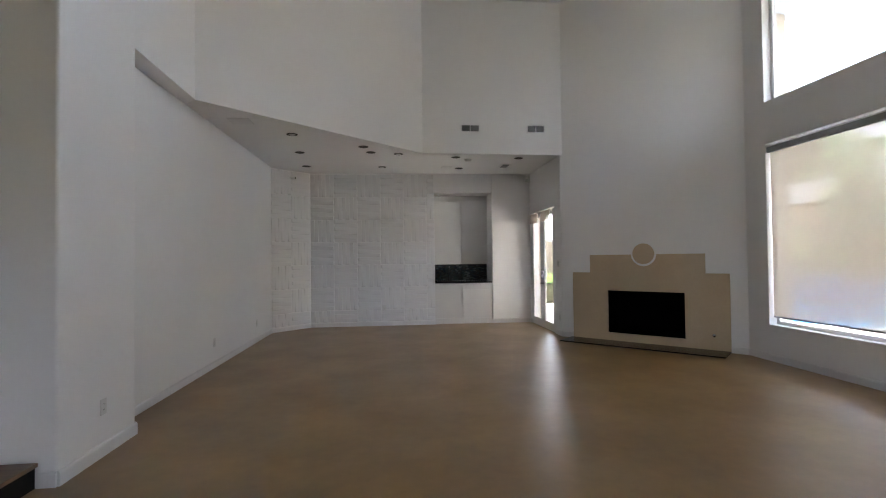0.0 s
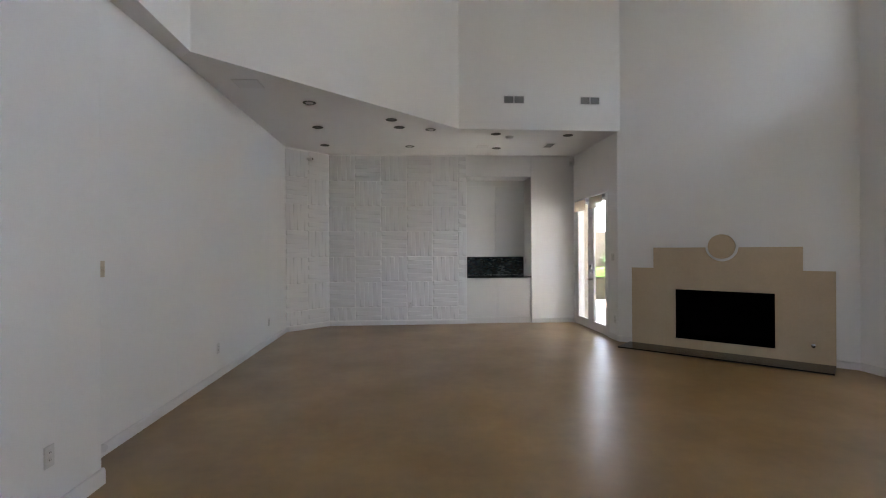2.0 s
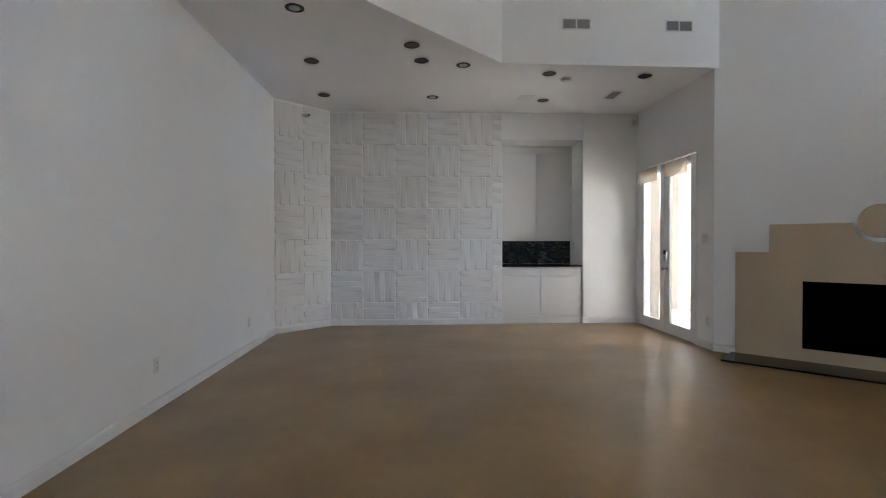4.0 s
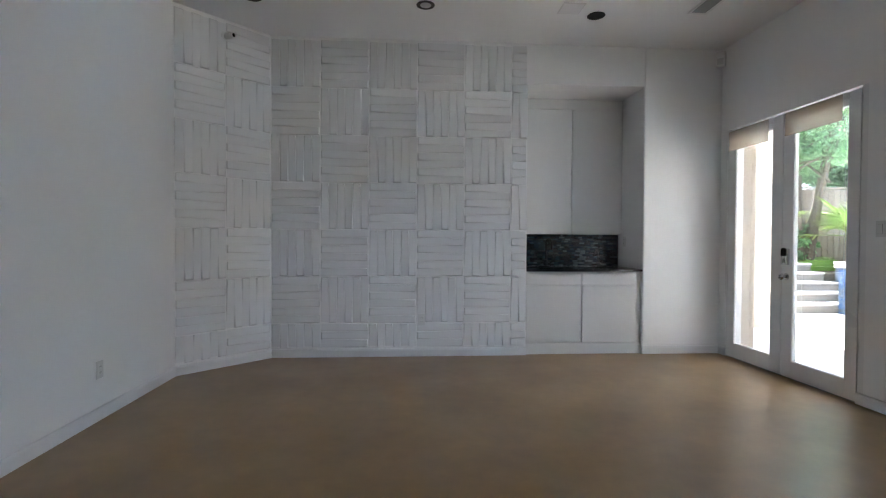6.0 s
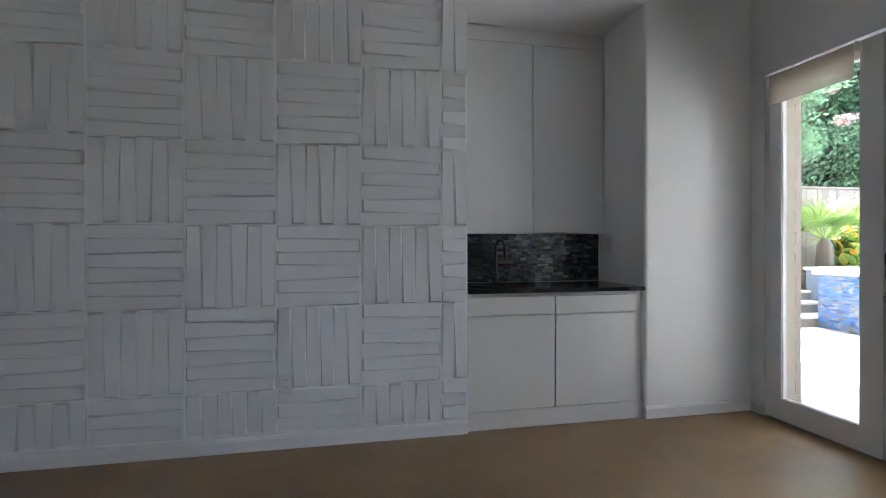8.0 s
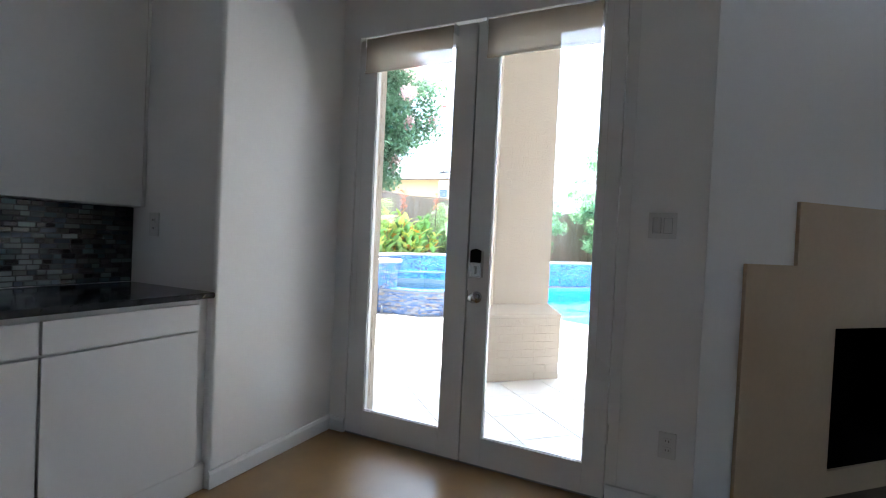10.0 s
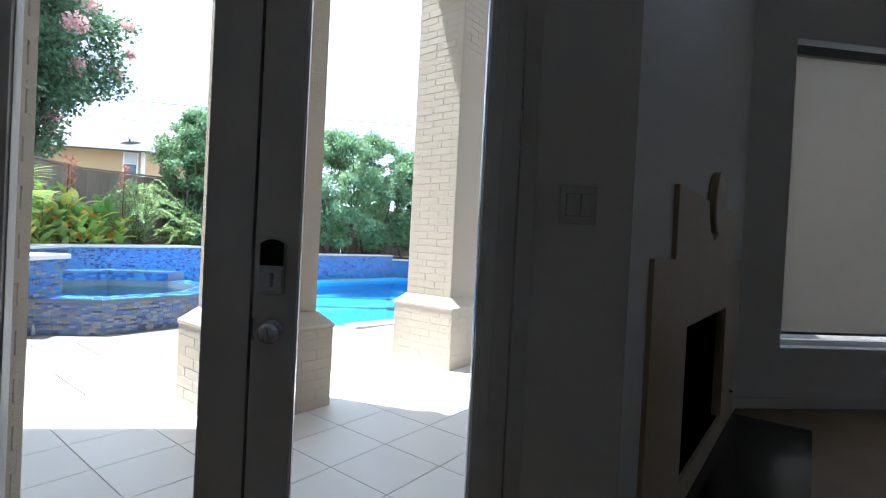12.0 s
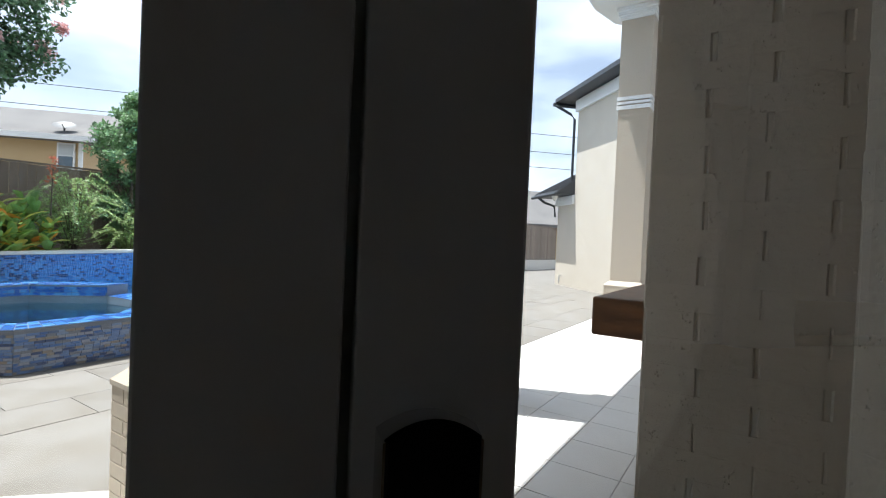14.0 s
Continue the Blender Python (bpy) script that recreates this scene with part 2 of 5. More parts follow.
def tube(points, radius, n=10, bm=None, taper=None):
    """A round bar along a line of points."""
    bm = bm or bmesh.new()
    pts = [Vector(p) for p in points]
    rings = []
    for i, p in enumerate(pts):
        d = (pts[min(i + 1, len(pts) - 1)] - pts[max(i - 1, 0)]).normalized()
        a = d.cross(Vector((0, 0, 1)) if abs(d.z) < 0.9 else Vector((1, 0, 0))).normalized()
        c = d.cross(a)
        r = radius if taper is None else radius + (taper - radius) * i / (len(pts) - 1)
        rings.append([bm.verts.new(p + (a * math.cos(2 * math.pi * k / n) + c * math.sin(2 * math.pi * k / n)) * r) for k in range(n)])
    for p, q in zip(rings, rings[1:]):
        for k in range(n):
            bm.faces.new((p[k], p[(k + 1) % n], q[(k + 1) % n], q[k]))
    bm.faces.new(rings[0][::-1])
    bm.faces.new(rings[-1])
    return bm


def moved(bm, m):
    bmesh.ops.transform(bm, matrix=m, verts=bm.verts[:])
    return bm


def to_mesh(name, bm, material, smooth=False):
    bmesh.ops.recalc_face_normals(bm, faces=bm.faces[:])
    me = bpy.data.meshes.new(name)
    bm.to_mesh(me)
    bm.free()
    me.materials.append(material)
    if smooth:
        me.shade_smooth()
        me.set_sharp_from_angle(angle=radians(35))
    return me


def solid(name, bm, material, label="", category="", kind="structure", group="", smooth=False):
    return tagged(new(name, to_mesh(name, bm, material, smooth)), label, category, group, kind)


def thing(name, at, label, category, group="", kind=""):
    e = new(name)
    e.empty_display_size = 0.1
    e.location = at
    return tagged(e, label, category, group, kind)


def part(name, bm, material, parent, label="", smooth=False):
    ob = new(name, to_mesh(name, bm, material, smooth))
    ob.parent = parent
    if parent.parent is None:
        ob.matrix_parent_inverse = parent.matrix_basis.inverted() if parent.data else Matrix.Translation(parent.location).inverted()
    return tagged(ob, label)


def piece(name, me, parent, m):
    ob = new(name, me)
    ob.parent = parent
    if parent.data is None:
        ob.matrix_parent_inverse = Matrix.Translation(parent.location).inverted()
    ob.matrix_basis = m
    return ob


# ---- plan ----
NY = 10.36            # far wall
WX = -1.777           # west wall
DX = 3.60             # door wall
VX = 5.61             # window wall
LOW, HIGH = 3.25, 6.0  # lower and high ceilings
A1, A2 = (-1.777, 9.727), (-1.127, 10.36)        # north-west chamfer
F1, F2 = (DX, 8.375), (VX, 6.365)                # fireplace wall
E1, E2, E3, E4 = (-1.56, 4.22), (-1.60, 5.65), (1.13, 8.32), (DX, 8.345)  # edge of the lower ceiling

floor = solid("floor", prism([(-6, -4), (VX + 0.1, -4), (VX + 0.1, 6.45), (DX + 0.04, 8.43), (DX + 0.04, 11.1), (-2.0, 11.1), (-2.0, 4.2), (-6, 4.2)], -0.12, 0), CONCRETE, "tan-brown stained concrete floor with a satin polish", "floor")
platform = solid("platform", block(-6, -1.64, -4, 3.285, 0.003, 0.135), BLACK, "raised hall floor with a black riser", "step")
part("tread", block(-6, -1.62, -4, 3.283, 0.139, 0.165, 0.004), OAK, platform, "brown wooden tread")

# walls
wall_n = bmesh.new()
rect(wall_n, -1.3, 1.49, NY, 11.15, 0, HIGH)
rect(wall_n, 1.49, 2.745, NY, 11.15, 2.84, HIGH)
rect(wall_n, 1.49, 2.745, 10.98, 11.15, 0, 2.84)
rect(wall_n, 2.745, DX + 0.3, NY, 11.15, 0, HIGH)
bmesh.ops.bevel(wall_n, geom=[e for e in wall_n.edges if abs(e.verts[0].co.z - e.verts[1].co.z) > 1 and all(abs(v.co.y - NY) < 1e-4 and (abs(v.co.x - 2.745) < 1e-4 and v.link_edges[0].other_vert(v).co.x >= 2.744) for v in e.verts)], offset=0.02, segments=4, affect="EDGES", profile=0.5)
wall_north = solid("wall_north", wall_n, WALL, "white wall with a cabinet niche", "wall")
wall_nw = solid("wall_northwest", slab(A2, A1, -0.2, 0, HIGH), WALL, "white chamfer wall faced with boards", "wall")
wall_west = solid("wall_west", slab((WX, 4.2), (WX, 9.80), 0.2, 0, LOW + 0.1), WALL, "plain white wall", "wall")
pier_bm = block(-6, -1.52, 3.30, 4.235, 0, HIGH)
bmesh.ops.bevel(pier_bm, geom=[e for e in pier_bm.edges if abs(e.verts[0].co.z - e.verts[1].co.z) > 1 and e.verts[0].co.x > -2], offset=0.022, segments=4, affect="EDGES", profile=0.5)
pier = solid("wall_pier", pier_bm, WALL, "white wall end with rounded corners", "wall", smooth=True)
wall_e = bmesh.new()
OY0, OY1, OTOP = 8.690, 10.246, 2.365            # doorway
rect(wall_e, DX, DX + 0.16, 8.376, OY0 - 0.0035, 0, HIGH)
rect(wall_e, DX, DX + 0.16, OY1, NY, 0, HIGH)
rect(wall_e, DX, DX + 0.16, OY0 - 0.0035, OY1, OTOP, HIGH)
wall_east = solid("wall_east", wall_e, WALL, "white wall round the french doors", "wall")

FC = Vector((4.605, 7.37))                        # middle of the fireplace wall
FU = Vector((1, -1)).normalized()                 # along it
FN = Vector((-1, -1)).normalized()                # out of it into the room
FB = 0.597                                        # half width of the firebox
FM = Matrix((( FU.x, FN.x, 0, FC.x), (FU.y, FN.y, 0, FC.y), (0, 0, 1, 0), (0, 0, 0, 1)))   # local: u along, v out, z up
wall_f = bmesh.new()
U0, U1 = -1.42, 1.425
FO = FB + 0.0205                                  # half width of the hole for the firebox lining
rect(wall_f, U0, -FO, -0.2, 0, 0, HIGH)
rect(wall_f, FO, U1, -0.2, 0, 0, HIGH)
rect(wall_f, -FO, FO, -0.2, 0, 0.8705, HIGH)
rect(wall_f, -FO, FO, -0.2, 0, 0, 0.1295)
wall_fire = solid("wall_fireplace", moved(wall_f, FM), WALL, "tall white diagonal wall", "wall")

WY0, WY1 = 1.2, 5.99                              # windows
LZ0, LZ1, UZ0, UZ1 = 0.475, 2.905, 3.47, 4.95
wall_v = bmesh.new()
rect(wall_v, VX, VX + 0.2, WY1, 6.40, 0, HIGH)
rect(wall_v, VX, VX + 0.2, -4, WY0, 0, HIGH)
for z0, z1 in ((0, LZ0), (LZ1, UZ0), (UZ1, HIGH)):
    rect(wall_v, VX, VX + 0.2, WY0, WY1, z0, z1)
wall_window = solid("wall_window", wall_v, WALL, "tall white wall with large windows", "wall")
# South wall, out of view: its opening is added only to let skylight in.
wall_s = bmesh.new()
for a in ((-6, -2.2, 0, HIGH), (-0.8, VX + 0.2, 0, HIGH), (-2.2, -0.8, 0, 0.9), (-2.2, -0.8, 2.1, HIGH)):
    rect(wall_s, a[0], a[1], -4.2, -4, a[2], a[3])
solid("wall_south", wall_s, WALL, "white wall with an added, unseen opening that lets in skylight", "wall")
solid("wall_hall", block(-6.2, -6, -4.2, 4.3, -0.1, HIGH), WALL, "plain white wall", "wall")

# ceilings and the bulkhead over the lower part
solid("ceiling_low", prism([(-2.2, 4.2), (E1[0] - 0.02, 4.2), (E2[0] - 0.02, E2[1] + 0.02), (E3[0], E3[1] + 0.02), (DX + 0.3, E4[1] + 0.02), (DX + 0.3, 11.1), (-2.2, 11.1)], LOW, LOW + 0.15), CEIL, "white lower ceiling", "ceiling")
solid("ceiling_high", prism([(-6.2, -4.2), (VX + 0.2, -4.2), (VX + 0.2, 6.45), (3.76, 8.5), (3.76, 11.15), (-6.2, 11.15)], HIGH, HIGH + 0.2), CEIL, "high white ceiling", "ceiling")
bulk = slab(E2, E1, -0.2, LOW - 0.004, HIGH)
slab(E3, E2, -0.2, LOW - 0.004, HIGH, bulk)
slab((E4[0] + 0.1, E4[1]), E3, -0.2, LOW - 0.004, HIGH, bulk)
solid("wall_bulkhead", bulk, WALL, "white upper wall over the lower ceiling", "wall")


# ---- baseboards ----
def baseboard(a, b, h=0.085, t=0.014):
    d = (Vector(b) - Vector(a)).normalized()
    n = Vector((d.y, -d.x))
    prof = [(0, 0), (t, 0), (t, h - 0.02), (t - 0.006, h - 0.004), (0, h)]
    bm = bmesh.new()
    ends = []
    for p in (a, b):
        ends.append([bm.verts.new((p[0] + n.x * o, p[1] + n.y * o, 0.002 + z)) for o, z in prof])
    for i in range(len(prof)):
        j = (i + 1) % len(prof)
        bm.faces.new((ends[0][i], ends[0][j], ends[1][j], ends[1][i]))
    bm.faces.new(ends[0][::-1])
    bm.faces.new(ends[1])
    return solid("baseboard", bm, TRIM, "white painted baseboard", "baseboard")


baseboard((WX, 4.24), (WX, A1[1]))
baseboard(A1, A2)
baseboard(A2, (1.49, NY))
baseboard((2.745, NY), (DX, NY))
baseboard((DX, NY), (DX, OY1 + 0.0))
baseboard((DX, 8.735), F1)
FL, FR = FM @ Vector((-1.2, 0, 0)), FM @ Vector((1.2, 0, 0))
baseboard(F1, FL.xy)
baseboard(FR.xy, F2)
baseboard(F2, (VX, -4), 0.09)
baseboard((-1.52, 3.30), (-1.52, 4.235), 0.10, 0.016)
baseboard((-1.64, 3.30), (-1.52, 3.30), 0.10, 0.016)

# ---- fireplace ----
def arc(cx, cz, r, a0, a1, n):
    return [(cx + r * math.cos(radians(a0 + (a1 - a0) * i / n)), cz + r * math.sin(radians(a0 + (a1 - a0) * i / n))) for i in range(n + 1)]


def plate(loops, v0, v1):
    """A flat shape in the wall's u-z plane, between the depths v0 and v1, with straight-sided holes bridged."""
    bm = bmesh.new()
    lo = [bm.verts.new((u, v0, z)) for u, z in loops]
    hi = [bm.verts.new((u, v1, z)) for u, z in loops]
    bm.faces.new(lo[::-1])
    bm.faces.new(hi)
    for i in range(len(loops)):
        j = (i + 1) % len(loops)
        bm.faces.new((lo[i], lo[j], hi[j], hi[i]))
    bm.normal_update()
    bmesh.ops.triangulate(bm, faces=[f for f in bm.faces if len(f.verts) > 4])
    return bm


fireplace = thing("fireplace", (FC.x, FC.y, 0), "stepped beige fireplace surround with a round medallion and black firebox", "fireplace")
DR, DZ, NR = 0.165, 1.455, 0.20
outline = [(-1.2, 0.022), (-FB, 0.022), (-FB, 0.85), (FB, 0.85), (FB, 0.022), (1.2, 0.022), (1.2, 1.148), (0.885, 1.148), (0.885, 1.445)]
outline += arc(0, DZ, NR, -3, -177, 24) + [(-0.885, 1.445), (-0.885, 1.148), (-1.2, 1.148)]
part("surround", moved(plate(outline, 0.0, 0.018), FM), LIME, fireplace, "stepped beige stone surround")
part("lower_panel", moved(block(-FB, FB, 0.0, 0.018, 0.022, 0.15), FM), LIME, fireplace)
disc = turn_profile([(DR - 0.006, 0.0), (DR, 0.006), (DR, 0.034), (DR - 0.008, 0.042)], 40)
part("medallion", moved(disc, FM @ pose(0, 0, DZ, -90, 0, 0)), LIME, fireplace, "round beige medallion", True)
for nm, a in (("back_panel", (-FB, FB, -0.52, -0.50, 0.15, 0.85)), ("side_panel", (-FB - 0.02, -FB, -0.52, -0.037, 0.13, 0.87)), ("side_panel", (FB, FB + 0.02, -0.52, -0.037, 0.13, 0.87)),
              ("top_panel", (-FB, FB, -0.52, -0.002, 0.851, 0.87)), ("bottom_panel", (-FB, FB, -0.52, -0.002, 0.13, 0.149))):
    part(nm, moved(block(*a), FM), SOOT, fireplace, "soot-black firebox lining")
for u in (-FB - 0.02, FB):
    part("reveal", moved(block(u, u + 0.02, -0.035, -0.002, 0.13, 0.87), FM), LIME, fireplace, "beige stone reveal")
part("gas_valve", moved(turn_profile([(0.024, 0), (0.024, 0.004), (0.012, 0.006), (0.008, 0.02), (0.004, 0.022)], 18), FM @ pose(0.985, 0.018, 0.235, -90, 0, 0)), CHROME, fireplace, "small brass-coloured gas valve", True)
hearth = tagged(new("hearth", to_mesh("hearth", moved(block(-1.24, 1.20, 0.0, 0.49, 0.002, 0.022, 0.003), FM), SLATE)), "dark slate hearth slab on the floor", "hearth")

# ---- french doors ----
def french_door(y0, y1, g0, g1, name):
    """One glazed leaf in the doorway, with its pane between g0 and g1."""
    d = thing(name, (DX, (y0 + y1) / 2, 0), "white french door leaf with a full-height clear pane, closed", "door", "french doors", "structure")
    x0, x1, top, gz0, gz1 = DX - 0.002, DX + 0.043, 2.345, 0.158, 2.245
    part("stile", block(x0, x1, y0, g0, 0.012, top, 0.002), TRIM, d)
    part("stile", block(x0, x1, g1, y1, 0.012, top, 0.002), TRIM, d)
    part("bottom_rail", block(x0, x1, g0, g1, 0.012, gz0, 0.002), TRIM, d)
    part("top_rail", block(x0, x1, g0, g1, gz1, top, 0.002), TRIM, d)
    bead = bmesh.new()
    w = 0.004
    for a in ((g0, g0 + w, gz0, gz1), (g1 - w, g1, gz0, gz1), (g0 + w, g1 - w, gz0, gz0 + w), (g0 + w, g1 - w, gz1 - w, gz1)):
        rect(bead, x0 + 0.010, x1 - 0.010, *a)
    part("glazing_bead", bead, TRIM, d)
    p = part("pane", block(DX + 0.018, DX + 0.022, g0 + 0.002, g1 - 0.002, gz0 + 0.002, gz1 - 0.002), GLASS, d, "clear glass pane")
    p.visible_shadow = False
    return d


door_1 = french_door(9.4895, 10.238, 9.615, 10.115, "door_1")
door_2 = french_door(8.743, 9.4815, 8.846, 9.364, "door_2")
part("astragal", block(DX + 0.044, DX + 0.056, 9.462, 9.51, 0.014, 2.34, 0.003), TRIM, door_1)

door_frame = thing("door_frame", (DX, 9.49, 0), "white painted doorway lining", "door frame", kind="structure")
part("jamb", block(DX + 0.0495, DX + 0.158, OY0 - 0.003, OY0 + 0.021, 0, OTOP - 0.001), TRIM, door_frame)
part("jamb_edge", block(DX + 0.001, DX + 0.049, OY0 - 0.003, 8.737, 0, OTOP - 0.001), TRIM, door_frame)
part("door_stop", block(DX + 0.05, DX + 0.078, OY0 + 0.0215, 8.757, 0, OTOP - 0.001), TRIM, door_frame)
part("jamb", block(DX + 0.05, DX + 0.158, OY1 - 0.022, OY1 - 0.001, 0, OTOP - 0.001), TRIM, door_frame)
part("head", block(DX + 0.05, DX + 0.158, OY0 + 0.022, OY1 - 0.022, 2.347, OTOP - 0.001), TRIM, door_frame)
part("threshold", block(DX + 0.006, DX + 0.30, OY0 + 0.002, OY1 - 0.002, -0.09, 0.010, 0.003), GREYMETAL, door_frame, "grey metal threshold")
for y in (8.739, OY1 - 0.004):
    for z in (0.32, 0.90, 1.52, 2.12):
        part("hinge", moved(turn_profile([(0.006, 0), (0.006, 0.09), (0.003, 0.095)], 10), pose(DX - 0.006, y, z - 0.045)), TRIM, door_frame, "painted hinge", True)

def arched(y0, y1, z0, z1, rise, x0, x1, n=10):
    """A plate on the door's face with a bowed top edge."""
    ym = (y0 + y1) / 2
    top = [(y1 - (y1 - y0) * k / n, z1 - rise * ((2 * k / n - 1) ** 2)) for k in range(n + 1)]
    pts = [(y0, z0), (y1, z0)] + top
    bm = bmesh.new()
    back, face = ([bm.verts.new((x, ym + (y - ym) * q, z)) for y, z in pts] for x, q in ((x1, 1.0), (x0, 0.93)))
    bm.faces.new(back)
    bm.faces.new(face[::-1])
    for k in range(len(pts)):
        h = (k + 1) % len(pts)
        bm.faces.new((back[k], back[h], face[h], face[k]))
    return bm


lock = part("keypad_lock", arched(9.395, 9.465, 1.003, 1.150, 0.012, DX - 0.030, DX - 0.002), CHROME, door_2, "satin keypad deadbolt with a bowed top")
part("keypad", arched(9.3985, 9.4615, 1.080, 1.152, 0.012, DX - 0.034, DX - 0.028), BLACK, lock, "black key panel")
part("thumb_turn", block(DX - 0.046, DX - 0.0295, 9.424, 9.433, 1.022, 1.060, 0.003), CHROME, lock)
part("battery_cover", block(DX - 0.0325, DX - 0.0295, 9.401, 9.459, 1.008, 1.076, 0.001), CHROME, lock)
knob = turn_profile([(0.031, 0), (0.031, 0.006), (0.012, 0.010), (0.011, 0.030), (0.026, 0.042), (0.028, 0.054), (0.020, 0.064), (0.004, 0.066)], 24)
part("door_knob", moved(knob, pose(DX - 0.002, 9.426, 0.897, 0, -90, 0)), CHROME, door_2, "satin chrome knob", True)
part("knob_turn", block(DX - 0.080, DX - 0.066, 9.4225, 9.4295, 0.882, 0.912, 0.003), CHROME, door_2)
part("edge_plate", block(DX - 0.004, DX + 0.0, 9.474, 9.4805, 0.87, 0.93), CHROME, door_2)


def bead_loop(y, drop, side):
    """A looped cord strung with small beads, from the roller down to z = drop."""
    x = DX - 0.030
    line = [(x, y, 2.31), (x, y, drop + 0.02), (x, y + side * 0.008, drop), (x, y + side * 0.020, drop), (x, y + side * 0.028, drop + 0.02), (x - 0.012, y + side * 0.030, 2.31)]
    bm = tube(line, 0.0009, 5)
    for p, q in zip(line, line[1:]):
        p, q = Vector(p), Vector(q)
        n = max(1, int((q - p).length / 0.0105))
        for k in range(n):
            c = p.lerp(q, k / n)
            turn_profile([(0.0008, -0.0024), (0.0024, 0.0), (0.0008, 0.0024)], 5, bm, c)
    return bm


def door_shade(y0, y1, chain, side):
    s = thing("door_roller_shade", (DX - 0.03, (y0 + y1) / 2, 2.14), "cream roller shade rolled nearly up on a door", "roller shade", "door shades")
    part("roller", moved(tube([(0, y0, 0), (0, y1, 0)], 0.019, 16), pose(DX - 0.03, 0, 2.318)), SHADECLOTH, s, "", True)
    part("cloth", block(DX - 0.0505, DX - 0.049, y0 + 0.004, y1 - 0.004, 2.147, 2.322), SHADECLOTH, s, "cream translucent cloth")
    part("bottom_bar", block(DX - 0.056, DX - 0.044, y0 + 0.002, y1 - 0.002, 2.130, 2.147, 0.003), SHADECLOTH, s, "cloth-wrapped hem bar")
    for y in (y0 - 0.006, y1 + 0.001):
        part("bracket", block(DX - 0.055, DX - 0.002, y, y + 0.005, 2.285, 2.338, 0.001), TRIM, s)
    part("bead_chain", bead_loop(chain, 0.63, side), PLASTIC, s, "white bead chain loop")
    return s


door_shade(9.605, 10.165, 10.180, 1)
door_shade(8.845, 9.415, 8.832, -1)

# ---- windows of the tall wall ----
def window(name, z0, z1, label):
    w = thing(name, (VX + 0.12, (WY0 + WY1) / 2, z0), label, "window", kind="structure")
    fx0, fx1, b = VX + 0.11, VX + 0.17, 0.05
    part("window_frame", rect(rect(rect(rect(bmesh.new(), fx0, fx1, WY0, WY0 + b, z0, z1), fx0, fx1, WY1 - b, WY1, z0, z1), fx0, fx1, WY0 + b, WY1 - b, z0, z0 + b), fx0, fx1, WY0 + b, WY1 - b, z1 - b, z1), TRIM, w)
    part("window_sill", block(VX + 0.002, fx0, WY0 + 0.002, WY1 - 0.002, z0 + 0.001, z0 + 0.006), TRIM, w)
    p = part("pane", block(VX + 0.138, VX + 0.142, WY0 + b, WY1 - b, z0 + b, z1 - b), TINTGLASS, w, "lightly tinted glass pane")
    p.visible_shadow = False
    return w


window("window_1", LZ0, LZ1, "large white-framed window behind a roller shade")
window("window_2", UZ0, UZ1, "high white-framed window without a shade")
wshade = thing("window_roller_shade", (VX + 0.05, (WY0 + WY1) / 2, 0.6), "cream roller shade drawn down over a large window", "roller shade")
part("cloth", block(VX + 0.049, VX + 0.051, WY0 + 0.02, WY1 - 0.03, 0.60, 2.785), SHADECLOTH, wshade, "cream translucent cloth")
part("bottom_bar", block(VX + 0.043, VX + 0.057, WY0 + 0.018, WY1 - 0.028, 0.580, 0.602, 0.003), GREYMETAL, wshade, "grey hem bar")
part("cassette", block(VX + 0.012, VX + 0.085, WY0 + 0.005, WY1 - 0.005, 2.785, 2.862, 0.006), GREYMETAL, wshade, "grey shade cassette")

# ---- wet bar ----
base_cab = thing("base_cabinet", (2.1, 10.6, 0), "white slab-front base cabinet with two drawers above two doors", "cabinet")
part("body", block(1.492, 2.700, 10.4005, 10.978, 0.124, 0.878), CAB, base_cab)
part("toe_kick", block(1.492, 2.742, 10.380, 10.400, 0.003, 0.120), CAB, base_cab)
part("side_filler", block(2.701, 2.743, 10.40, 10.42, 0.10, 0.878), CAB, base_cab)
for x0, x1 in ((1.496, 2.085), (2.095, 2.684)):
    part("drawer_front", block(x0, x1, 10.372, 10.391, 0.742, 0.856, 0.002), CAB, base_cab)
    part("door", block(x0, x1, 10.372, 10.391, 0.125, 0.732, 0.002), CAB, base_cab)
SX, SY = 1.79, 10.66
ct = bmesh.new()
rect(ct, 1.492, 2.743, 10.348, 10.978, 0.880, 0.906)
bmesh.ops.bevel(ct, geom=ct.edges[:], offset=0.004, segments=2, affect="EDGES")
countertop = tagged(new("countertop", to_mesh("countertop", ct, GRANITE)), "polished black granite worktop", "worktop")
sink = thing("bar_sink", (SX, SY, 0.906), "round black bar sink set in the worktop", "sink")
part("rim", turn_profile([(0.205, 0.0005), (0.205, 0.005), (0.185, 0.007), (0.175, 0.003)], 36, at=(SX, SY, 0.906)), BLACK, sink, "", True)
faucet = thing("faucet", (1.84, 10.86, 0.906), "black gooseneck bar faucet", "faucet")
FXX, FYY = 1.84, 10.86
part("base", turn_profile([(0.034, 0.0), (0.034, 0.008), (0.024, 0.014), (0.022, 0.07), (0.016, 0.08)], 20, at=(FXX, FYY, 0.907)), BLACKMETAL, faucet, "", True)
neck = [(FXX, FYY, 0.98), (FXX, FYY, 1.16)] + [(FXX + 0.018 * (1 - math.cos(radians(a))), FYY - 0.055 * (1 - math.cos(radians(a))), 1.16 + 0.07 * math.sin(radians(a))) for a in range(20, 181, 20)] + [(FXX + 0.036, FYY - 0.11, 1.10)]
part("spout", tube(neck, 0.011, 12), BLACKMETAL, faucet, "curved black spout", True)
